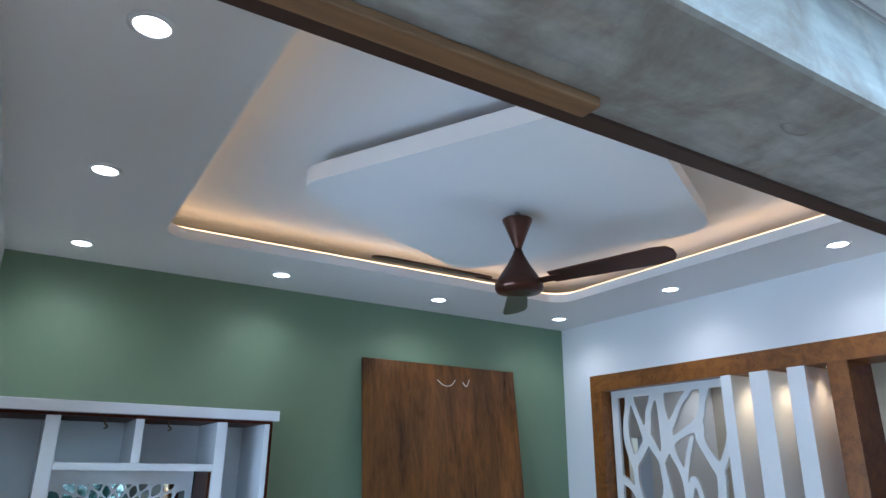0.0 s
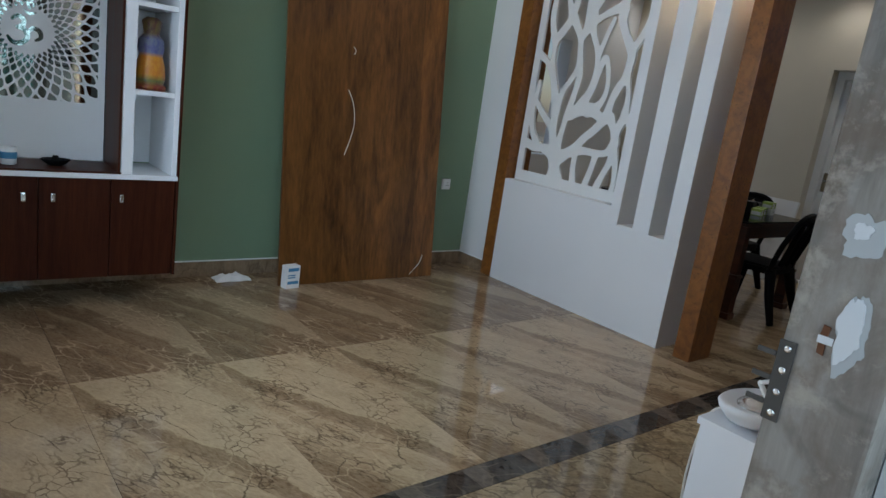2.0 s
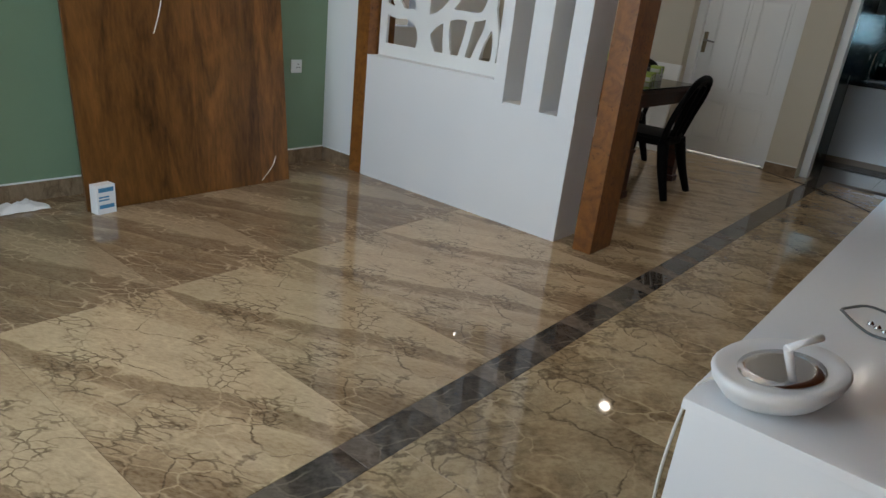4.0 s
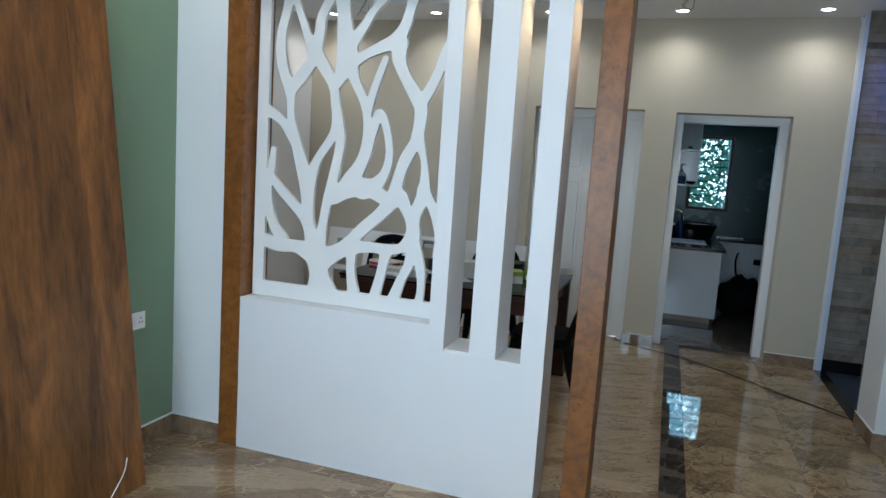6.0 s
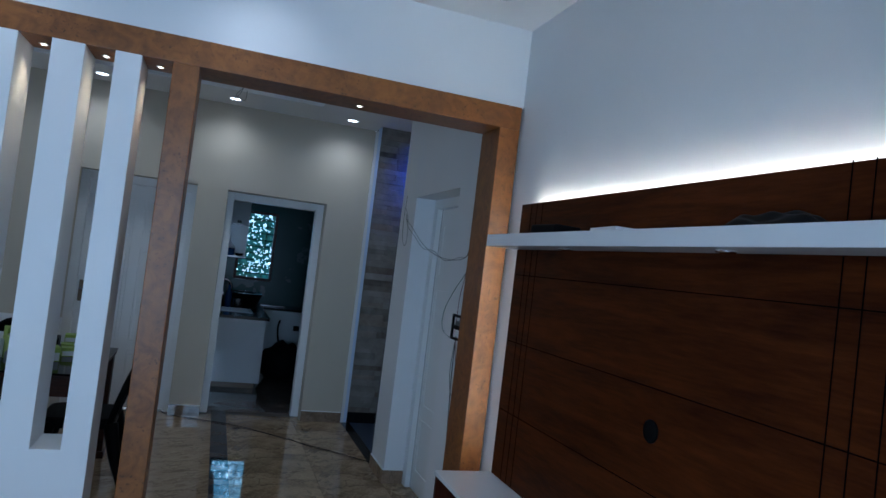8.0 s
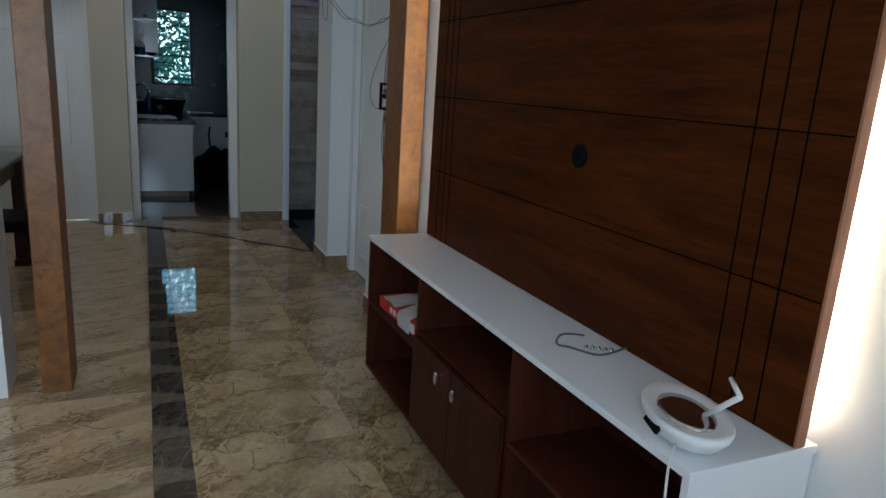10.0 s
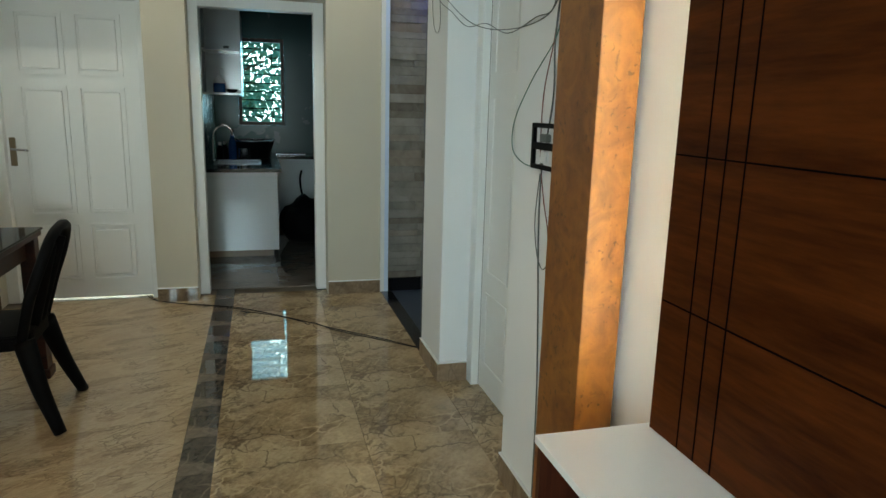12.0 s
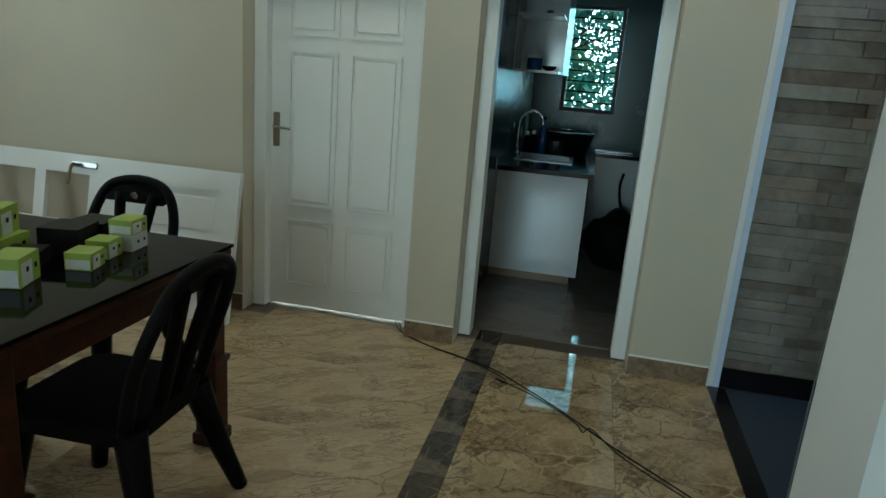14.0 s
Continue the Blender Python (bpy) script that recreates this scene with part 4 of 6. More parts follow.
single("wallet", moved(box_bm(-0.06, 0.06, -0.09, 0.09, 0, 0.035, 0.012, 3), pose(3.63, -0.76, 1.792, 0, 0, 6)), "bag_black", "black leather wallet on the shelf", "wallet")
single("envelope", moved(box_bm(-0.05, 0.05, -0.09, 0.09, 0, 0.012, 0.001), pose(3.62, -1.20, 1.792, 0, 0, -5)), "paper_white", "folded white paper on the shelf", "paper")
cap = bmesh.new()
bmesh.ops.create_grid(cap, x_segments=20, y_segments=26, size=0.5)
for v in cap.verts:
    q = Vector((v.co.x * 4, v.co.y * 4, 5.0))
    fall = max(0.0, 1 - (abs(v.co.x) * 2) ** 4) * max(0.0, 1 - (abs(v.co.y) * 2) ** 4)
    v.co = Vector((v.co.x * 0.12, v.co.y * 0.42, 0.004 + fall * (0.045 + 0.05 * noise.noise(q))))
for f in cap.faces:
    f.smooth = True
single("cloth", moved(cap, pose(3.63, -1.86, 1.792) @ Matrix.Diagonal((0.75, 0.7, 0.62, 1))), "bag_black", "crumpled black cloth on the shelf", "cloth")

cab = thing("tv_cabinet", "dark brown low cabinet with a white gloss top", "cabinet", (3.45, -1.2, 0.0))
cm = Matrix.Translation((-3.45, 1.2, 0))
CY0, CY1, CX0, CX1 = -2.20, -0.24, 3.445, 3.776
part("top", moved(box_bm(3.438, 3.776, CY0 - 0.006, CY1 + 0.004, 0.682, 0.70, 0.001), cm), "white_gloss", cab)
part("bottom", moved(box_bm(CX0, CX1, CY0, CY1, 0.082, 0.10), cm), "dark_laminate", cab)
part("side", moved(box_bm(CX0, CX1, CY1 - 0.018, CY1, 0.10, 0.6815), cm), "dark_laminate", cab)
part("side", moved(box_bm(CX0, CX1, CY0, CY0 + 0.018, 0.10, 0.6815), cm), "white_gloss", cab, "white end panel")
part("back", moved(boxes((CX1 - 0.01, CX1 - 0.002, CY0 + 0.02, CY1 - 0.02, 0.10, 0.68)), cm), "dark_laminate", cab)
part("plinth", moved(box_bm(3.56, 3.776, CY0 + 0.03, CY1 - 0.03, 0.0, 0.081), cm), "dark_laminate", cab)
for y in (-0.84, -1.54):
    part("divider", moved(box_bm(CX0 + 0.002, CX1 - 0.012, y - 0.009, y + 0.009, 0.10, 0.6815), cm), "dark_laminate", cab)
part("shelf", moved(box_bm(CX0 + 0.004, CX1 - 0.012, -0.83, CY1 - 0.019, 0.385, 0.401), cm), "dark_laminate", cab)
part("shelf", moved(box_bm(CX0 + 0.002, CX1 - 0.012, -1.53, -0.85, 0.462, 0.478), cm), "dark_laminate", cab)
part("shelf", moved(box_bm(CX0 + 0.004, CX1 - 0.012, -2.18, -1.55, 0.385, 0.401), cm), "dark_laminate", cab)
for y0, y1, hy in ((-1.188, -0.85, -1.10), (-1.53, -1.192, -1.235)):
    dr = part("door", moved(box_bm(CX0 - 0.016, CX0, y0, y1, 0.102, 0.46, 0.0015), cm), "dark_laminate", cab)
    part("handle", moved(box_bm(CX0 - 0.034, CX0 - 0.016, hy - 0.010, hy + 0.010, 0.378, 0.42, 0.004), cm), "chrome", dr, "small chrome pull")

carrier = thing("parcel", "flat red and white printed carton with folded paper on it", "parcel", (3.585, -0.535, 0.401), 2)
part("carton", box_bm(-0.11, 0.10, -0.20, 0.20, 0, 0.05, 0.003), "box_red", carrier)
part("print_band", box_bm(-0.1108, -0.1102, -0.19, -0.11, 0.006, 0.044), "paper_white", carrier)
for y, w in ((-0.02, 0.012), (0.008, 0.03), (0.05, 0.022)):
    part("print_bar", box_bm(-0.1108, -0.1102, y, y + w, 0.014, 0.038), "paper_white", carrier)


def paper_fold(pts, y0, y1, skew):
    """A creased sheet: a bent profile in x and z drawn out along y."""
    bm = bmesh.new()
    rows_ = []
    for k, (x, z) in enumerate(pts):
        rows_.append([bm.verts.new((x, y0 + (y1 - y0) * j / 6 + skew * k, z + 0.004 * math.sin(j * 1.7 + k))) for j in range(7)])
    for p, q in zip(rows_, rows_[1:]):
        for j in range(6):
            bm.faces.new((p[j], p[j + 1], q[j + 1], q[j]))
    bmesh.ops.solidify(bm, geom=list(bm.faces), thickness=0.0018)
    return bm


part("folded_paper", paper_fold([(0.08, 0.105), (0.02, 0.095), (-0.06, 0.068), (-0.113, 0.056), (-0.121, 0.03), (-0.124, -0.012)], -0.13, -0.01, -0.008), "paper_white", carrier)
part("folded_paper", paper_fold([(0.09, 0.058), (0.0, 0.07), (-0.07, 0.06), (-0.108, 0.054)], -0.02, 0.13, 0.01), "paper_white", carrier)
part("paper_roll", moved(lathe_bm([(0.040, -0.07), (0.044, -0.07), (0.044, 0.07), (0.040, 0.07), (0.040, -0.07)], 26, cap=False), Matrix.Translation((0.035, -0.09, 0.15)) @ pose(0, 0, 0, 0, 78, 12)), "paper_white", carrier, "loose roll of white paper")

modem = thing("modem", "white rounded modem with a dark display", "modem", (3.535, -2.08, 0.70), -20)
part("case", moved(lathe_bm([(0.055, 0), (0.085, 0.010), (0.106, 0.036), (0.110, 0.048), (0.104, 0.054), (0.086, 0.047), (0.03, 0.043)], 36), Matrix.Diagonal((0.75, 1.2, 1, 1))), "white_plastic", modem)
part("display", moved(box_bm(-0.004, 0.004, -0.032, 0.032, -0.011, 0.011, 0.003), pose(-0.0745, -0.02, 0.031, 0, 32, 0)), "black_plastic", modem)
part("dial", moved(lathe_bm([(0.07, 0.046), (0.07, 0.0485), (0.05, 0.049)], 32), Matrix.Diagonal((0.75, 1.2, 1, 1))), "chrome", modem)
part("antenna", tube_bm([Vector((0.03, -0.02, 0.05)), Vector((0.05, -0.10, 0.13))], 0.006, 8), "white_plastic", modem)
part("antenna", tube_bm([Vector((0.05, -0.10, 0.13)), Vector((0.06, -0.04, 0.14))], 0.005, 8), "white_plastic", modem)
single("modem_cable", tube_bm(smooth_line([(3.50, -2.12, 0.72), (3.44, -2.15, 0.70), (3.425, -2.17, 0.55), (3.43, -2.16, 0.3), (3.42, -2.2, 0.06), (3.50, -2.3, 0.006)], 8), 0.0028, 6), "cable_white", "thin white modem cable hanging over the cabinet", "cable")
ring = tube_bm(smooth_line([(0.07 * math.cos(k * 0.45), 0.095 * math.sin(k * 0.45), 0.0035 + 0.01 * math.sin(k * 0.9) ** 2) for k in range(13)], 3), 0.003, 6)
tiara = thing("hair_band", "thin beaded hair band lying on the cabinet top", "hair band", (3.635, -1.625, 0.70), 70)
part("band", ring, "cable_grey", tiara)
for k in range(5):
    part("bead", moved(lathe_bm([(0.002, 0), (0.007, 0.004), (0.007, 0.008), (0.002, 0.013)], 8), Matrix.Translation((-0.05 + 0.004 * k, -0.04 + 0.016 * k, 0.003))), "chrome", tiara)

swbox = thing("switch_frame", "black empty switch frame with three gaps", "switch frame", (3.78, -2.374, 1.197))
part("frame", boxes((-0.016, 0, -0.10, -0.088, -0.107, 0.107), (-0.016, 0, 0.065, 0.10, -0.107, 0.107), (-0.016, 0, -0.088, 0.065, 0.092, 0.107), (-0.016, 0, -0.088, 0.065, 0.030, 0.045),
                    (-0.016, 0, -0.088, 0.065, -0.038, -0.023), (-0.016, 0, -0.088, 0.065, -0.107, -0.09)), "black_plastic", swbox)
part("back_plate", boxes((-0.004, -0.001, -0.088, 0.065, -0.09, 0.092)), "paper_white", swbox)
part("switch_insert", box_bm(-0.014, -0.004, 0.0, 0.05, -0.02, 0.026, 0.004), "white_plastic", swbox)
single("loose_wire", tube_bm(smooth_line([(3.774, -2.296, 1.29), (3.772, -2.275, 1.38), (3.774, -2.254, 1.49), (3.773, -2.235, 1.66), (3.774, -2.216, 1.84), (3.77, -2.212, 1.93), (3.75, -2.205, 1.955)], 6), 0.0022, 6), "cable_red", "thin reddish wire running up the wall", "cable")


# ---- doors ----
def panel_leaf(parent, x0, x1, z0, z1, y, rows, flip=False):
    """A white door leaf in the xz plane with raised panels; rows are (bottom, top) of its panel pairs."""
    leaf = part("leaf", box_bm(x0, x1, y, y + 0.035, z0, z1, 0.002), "door_white", parent)
    mid = (x0 + x1) / 2
    for a, b in rows:
        for p, q in ((x0 + 0.105, mid - 0.035), (mid + 0.035, x1 - 0.105)):
            bm = bmesh.new()
            box_bm(p, q, y - 0.009, y, a, a + 0.014, bm=bm)
            box_bm(p, q, y - 0.009, y, b - 0.014, b, bm=bm)
            box_bm(p, p + 0.014, y - 0.009, y, a + 0.014, b - 0.014, bm=bm)
            box_bm(q - 0.014, q, y - 0.009, y, a + 0.014, b - 0.014, bm=bm)
            part("panel_moulding", bm, "door_white", leaf)
            part("raised_panel", box_bm(p + 0.03, q - 0.03, y - 0.008, y + 0.002, a + 0.034, b - 0.034, 0.007), "door_white", leaf)
    return leaf


ROWS = [(0.14, 0.535), (0.61, 1.48), (1.555, 1.955)]
door = thing("door_1", "closed white six-panel door with a lever handle", "door", kind="structure")
panel_leaf(door, 1.2465, 2.0975, 0.011, 2.0475, 3.62, ROWS)
part("frame_side", box_bm(1.172, 1.246, 3.56, 3.70, 0, 2.123, 0.003), "door_white", door)
part("frame_side", box_bm(2.098, 2.146, 3.56, 3.70, 0, 2.123, 0.003), "door_white", door)
part("frame_head", box_bm(1.246, 2.098, 3.56, 3.70, 2.048, 2.123, 0.003), "door_white", door)
hd = part("handle_plate", box_bm(1.262, 1.300, 3.612, 3.62, 0.945, 1.135, 0.006), "brass_dark", door, "aged metal handle plate")
part("lever", tube_bm(smooth_line([(1.282, 3.61, 1.06), (1.282, 3.575, 1.06), (1.305, 3.565, 1.058), (1.385, 3.568, 1.052)], 5), 0.008, 8), "steel", hd)
structure("wall_back_room", boxes((0.6, 2.22, 5.2, 5.3, 0, 2.7), (0.5, 0.6, 3.724, 5.3, 0, 2.7)), "white_paint", "plain wall closing the room behind the door")
structure("ceiling_back_room", boxes((0.5, 2.22, 3.724, 5.3, 2.705, 2.8)), "ceiling_paint", "plain ceiling of the room behind the door")
structure("floor_back_room", boxes((0.5, 2.22, 3.722, 5.2, -0.0075, -0.001)), "white_paint", "pale floor of the room behind the door")

kframe = thing("kitchen_door_frame", "white painted frame of the open kitchen doorway", "door frame")
part("frame_side", box_bm(2.422, 2.487, 3.60, 3.715, 0, 2.11, 0.003), "door_white", kframe)
part("frame_side", box_bm(3.268, 3.341, 3.60, 3.715, 0, 2.11, 0.003), "door_white", kframe)
part("frame_head", box_bm(2.487, 3.268, 3.60, 3.715, 2.04, 2.11, 0.003), "door_white", kframe)

hdoor = thing("door_2", "closed white panelled door set back in the hall wall", "door", kind="structure")
part("frame_side", box_bm(3.89, 3.96, 1.5965, 1.679, 0, 2.118, 0.002), "door_white", hdoor)
part("frame_side", box_bm(3.89, 3.96, 0.737, 0.80, 0, 2.118, 0.003), "door_white", hdoor)
part("frame_head", box_bm(3.89, 3.96, 0.80, 1.60, 2.05, 2.118, 0.003), "door_white", hdoor)
leaf = part("leaf", box_bm(3.93, 3.965, 0.803, 1.593, 0.005, 2.048, 0.001), "door_white", hdoor)
part("seal", box_bm(3.929, 3.962, 1.5935, 1.5960, 0.005, 2.048), "joint_dark", hdoor, "dark seam beside the leaf")
for a, b in ROWS:
    for p, q in ((0.88, 1.17), (1.24, 1.52)):
        bm = bmesh.new()
        box_bm(3.9255, 3.93, p, q, a, a + 0.014, bm=bm)
        box_bm(3.9255, 3.93, p, q, b - 0.034, b - 0.02, bm=bm)
        box_bm(3.9255, 3.93, p, p + 0.014, a + 0.014, b - 0.034, bm=bm)
        box_bm(3.9255, 3.93, q - 0.014, q, a + 0.014, b - 0.034, bm=bm)
        part("panel_moulding", bm, "door_white", leaf)

# ---- hall: stone cladding, trim, sill, wires ----
trim_strip = thing("edge_trim", "bluish white upright trim at the wall end", "trim", kind="structure")
part("strip", box_bm(3.737, 3.765, 3.425, 3.47, 0, 2.906, 0.002), "white_plastic", trim_strip)
part("strip", box_bm(3.766, 3.797, 3.432, 3.47, 0, 2.96, 0.002), "bluewhite_trim", trim_strip)
structure("door_sill", boxes((3.742, 3.825, 2.082, 3.424, -0.008, 0.006)), "granite", "black granite sill before the stairwell")
structure("floor_stairwell", boxes((3.826, 5.3, 2.08, 3.474, -0.02, -0.004)), "stairwell_floor", "bluish grey stairwell floor")
structure("baseboard_stairwell", boxes((3.80, 5.3, 3.452, 3.474, 0, 0.10)), "granite", "black granite base under the stone wall")

# ---- dining ----
table = thing("dining_table", "dark wooden dining table with a black glass top", "table", (1.1, 1.68, 0.0))
tmx = Matrix.Translation((-1.1, -1.68, 0))
TX0, TX1, TY0, TY1 = 0.38, 1.805, 1.16, 2.24
part("glass_top", moved(box_bm(TX0 - 0.0, TX1 + 0.0, TY0, TY1, 0.750, 0.762, 0.003), tmx), "black_glass", table)
part("wooden_top", moved(box_bm(TX0 + 0.006, TX1 - 0.006, TY0 + 0.006, TY1 - 0.006, 0.722, 0.7495, 0.006), tmx), "table_wood", table)
for b in ((TX0 + 0.06, TX1 - 0.06, TY0 + 0.05, TY0 + 0.075, 0.62, 0.7215), (TX0 + 0.06, TX1 - 0.06, TY1 - 0.075, TY1 - 0.05, 0.62, 0.7215), (TX0 + 0.05, TX0 + 0.075, TY0 + 0.08, TY1 - 0.08, 0.62, 0.7215), (TX1 - 0.075, TX1 - 0.05, TY0 + 0.08, TY1 - 0.08, 0.62, 0.7215)):
    part("apron", moved(box_bm(*b, bevel=0.003), tmx), "table_wood", table)
for x in (TX0 + 0.085, TX1 - 0.045):
    for y in (TY0 + 0.085, TY1 - 0.085):
        bm = box_bm(x - 0.035, x + 0.035, y - 0.035, y + 0.035, 0.35, 0.721, 0.004)
        box_bm(x - 0.05, x + 0.05, y - 0.05, y + 0.05, 0.325, 0.349, 0.006, bm=bm)
        box_bm(x - 0.042, x + 0.042, y - 0.042, y + 0.042, 0.05, 0.324, 0.004, bm=bm)
        box_bm(x - 0.053, x + 0.053, y - 0.053, y + 0.053, 0.0, 0.049, 0.008, bm=bm)
        part("leg", moved(bm, tmx), "table_wood", table)


def plastic_chair(label, at, rz):
    """A moulded plastic armless chair that faces +y."""
    c = thing("chair", label, "chair", at, rz, group="plastic chairs round the table")
    seat = prism_bm(round_rect(-0.21, 0.21, -0.20, 0.22, 0.09, 6), 0.415, 0.435, 0.006)
    part("seat", seat, "black_plastic", c)
    part("seat_rim", prism_bm(round_rect(-0.205, 0.205, -0.195, 0.215, 0.09, 6), 0.37, 0.414), "black_plastic", c)
    for sx in (-1, 1):
        part("leg", tube_bm(smooth_line([(sx * 0.165, 0.17, 0.40), (sx * 0.185, 0.20, 0.2), (sx * 0.20, 0.225, 0.0)], 5), 0.042, 8, taper=0.026), "black_plastic", c)
        part("leg", tube_bm(smooth_line([(sx * 0.165, -0.17, 0.40), (sx * 0.20, -0.22, 0.2), (sx * 0.235, -0.29, 0.0)], 5), 0.046, 8, taper=0.026), "black_plastic", c)
    arch = smooth_line([(-0.185, -0.165, 0.40), (-0.205, -0.215, 0.58), (-0.195, -0.265, 0.72), (-0.135, -0.300, 0.828), (0, -0.310, 0.86), (0.135, -0.300, 0.828), (0.195, -0.265, 0.72), (0.205, -0.215, 0.58), (0.185, -0.165, 0.40)], 6)
    part("back_frame", tube_bm(arch, 0.022, 8), "black_plastic", c)
    for sx in (-0.055, 0.055):
        bm = tube_bm(smooth_line([(sx * 0.8, -0.18, 0.42), (sx, -0.225, 0.58), (sx * 1.5, -0.288, 0.80)], 5), 0.023, 8)
        part("back_slat", bm, "black_plastic", c)
    n = 12
    bm = bmesh.new()
    rows_ = []
    for i in range(n + 1):
        a = math.pi * (0.16 + 0.68 * i / n)
        x, zt = 0.185 * math.cos(a), 0.71 + 0.148 * math.sin(a)
        rows_.append((x, zt))
    f_ = [bm.verts.new((x, -0.262 - 0.28 * (z - 0.70), z)) for x, z in rows_] + [bm.verts.new((x * 0.9, -0.262, 0.765)) for x, z in rows_[::-1]]
    face = bm.faces.new(f_)
    bmesh.ops.solidify(bm, geom=[face], thickness=0.016)
    part("back_top", bm, "black_plastic", c)
    badge = lathe_bm([(0.017, 0), (0.017, 0.003), (0.012, 0.004)], 16)
    part("badge", moved(badge, pose(0.0, -0.268, 0.795, 70)), "chrome", c, "round silver badge")
    return c


plastic_chair("black plastic chair pushed to the table end", (1.72, 1.69, 0), 92)
plastic_chair("black plastic chair behind the dining table", (1.10, 2.36, 0), 180)
plastic_chair("black plastic chair behind the dining table", (0.15, 2.36, 0), 180)

# small cartons and lamps on the table
random.seed(7)


def small_carton(x, y, z, w, d, h, rz, body, side):
    c = thing("carton", {"box_green": "small green and white lamp carton on the table", "box_black": "small black lamp carton on the table", "box_white": "small white carton on the table", "box_red": "small red carton on the table"}[body], "carton", (x - 0.10, y - 0.09, z), rz, group="cartons on the table")
    part("box", box_bm(-w / 2, w / 2, -d / 2, d / 2, 0, h, 0.0015), body, c)
    part("label", boxes((-w / 2 + 0.004, w / 2 - 0.004, -d / 2 - 0.0012, -d / 2 - 0.0004, 0.004, h * 0.62)), side, c)
    part("label", boxes((w / 2 + 0.0004, w / 2 + 0.0012, -d * 0.42, d * 0.1, 0.004, h * 0.8)), side, c)
    for k in (-0.2, 0.2):
        part("print_mark", boxes((w / 2 + 0.0014, w / 2 + 0.002, d * k, d * k + d * 0.12, h * 0.45, h * 0.62)), "black_plastic", c)


small_carton(1.60, 1.68, 0.762, 0.085, 0.12, 0.085, 20, "box_green", "box_white")
small_carton(1.66, 1.88, 0.762, 0.08, 0.09, 0.055, 15, "box_green", "box_white")
small_carton(1.63, 2.00, 0.762, 0.075, 0.085, 0.06, 10, "box_green", "box_white")
small_carton(1.63, 2.12, 0.762, 0.08, 0.10, 0.055, 8, "box_white", "box_white")
small_carton(1.63, 2.12, 0.817, 0.08, 0.10, 0.05, 8, "box_green", "box_white")
small_carton(1.47, 1.55, 0.762, 0.10, 0.10, 0.05, 30, "box_green", "box_white")
small_carton(1.42, 1.62, 0.762, 0.10, 0.10, 0.14, 25, "box_green", "box_white")
small_carton(1.36, 1.86, 0.762, 0.12, 0.14, 0.07, 12, "box_green", "box_green")
small_carton(1.35, 1.86, 0.832, 0.10, 0.13, 0.09, 22, "box_green", "box_white")
small_carton(1.26, 1.70, 0.762, 0.11, 0.16, 0.11, 30, "box_white", "box_white")
small_carton(1.16, 1.62, 0.762, 0.10, 0.12, 0.13, 12, "box_red", "box_red")
small_carton(1.48, 1.80, 0.762, 0.15, 0.17, 0.045, 24, "box_black", "box_black")
small_carton(1.50, 2.00, 0.762, 0.13, 0.14, 0.09, 14, "box_black", "box_black")
small_carton(1.49, 2.14, 0.762, 0.13, 0.13, 0.08, 5, "box_black", "box_black")
small_carton(1.00, 1.80, 0.762, 0.12, 0.12, 0.08, 40, "box_black", "box_black")
small_carton(0.80, 1.55, 0.762, 0.20, 0.14, 0.03, 10, "box_white", "box_white")
small_carton(0.62, 1.75, 0.762, 0.22, 0.16, 0.04, -20, "box_white", "box_red")
small_carton(0.98, 1.45, 0.762, 0.12, 0.09, 0.05, 15, "box_white", "box_white")
for k, (x, y) in enumerate(((0.72, 1.35), (0.9, 1.62), (1.12, 1.40))):
    single("paper_sheet", moved(box_bm(-0.105, 0.105, -0.075, 0.075, 0, 0.003), pose(x, y, 0.762, 0, 0, 25 * k - 10)), "paper_white", "white printed paper lying on the table", "paper", "papers on the table")
pouch = bmesh.new()
bmesh.ops.create_uvsphere(pouch, u_segments=20, v_segments=12, radius=1)
for v in pouch.verts:
    v.co = Vector((v.co.x * 0.10, v.co.y * 0.09, max(-0.6, v.co.z) * 0.085 + 0.05)) * (1 + 0.12 * noise.noise(v.co * 2.5))
for f in pouch.faces:
    f.smooth = True
single("pouch", moved(pouch, pose(1.42, 1.30, 0.764)), "cable_grey", "grey bulging plastic pouch on the table", "pouch")

# door leaf leaning on its side on the dining wall
lean_door = thing("door_leaf", "white panelled door leaf lying on its side against the wall", "door leaf", (0.165, 3.19, 0.0))
LN = pose(0, 0, 0, -11)
bm = bmesh.new()
xs = [-1.03, -0.93, -0.62, -0.55, -0.24, -0.17, 0.14, 0.21, 0.31, 0.95, 1.045]
for b in ((-1.03, 1.045, 0, 0.10), (-1.03, 1.045, 0.72, 0.83), (-1.03, 1.045, 0.40, 0.45)):
    box_bm(b[0], b[1], 0, 0.035, b[2], b[3], bm=bm)
for a, b in ((-1.03, -0.93), (-0.62, -0.55), (-0.24, -0.17), (0.12, 0.31), (0.95, 1.045)):
    for z0, z1 in ((0.10, 0.40), (0.45, 0.72)):
        box_bm(a, b, 0.0005, 0.0345, z0, z1, bm=bm)
part("leaf_frame", moved(bm, LN), "door_white", lean_door)
for z0, z1 in ((0.10, 0.40), (0.45, 0.72)):
    part("raised_panel", moved(box_bm(0.31, 0.95, 0.010, 0.026, z0, z1), LN), "door_white", lean_door)
    part("raised_panel", moved(box_bm(0.36, 0.90, 0.005, 0.012, z0 + 0.045, z1 - 0.045, 0.004), LN), "door_white", lean_door)
hp = part("handle_plate", moved(box_bm(0.0, 0.17, -0.008, 0, 0.755, 0.79, 0.006), LN), "steel", lean_door, "steel handle plate")
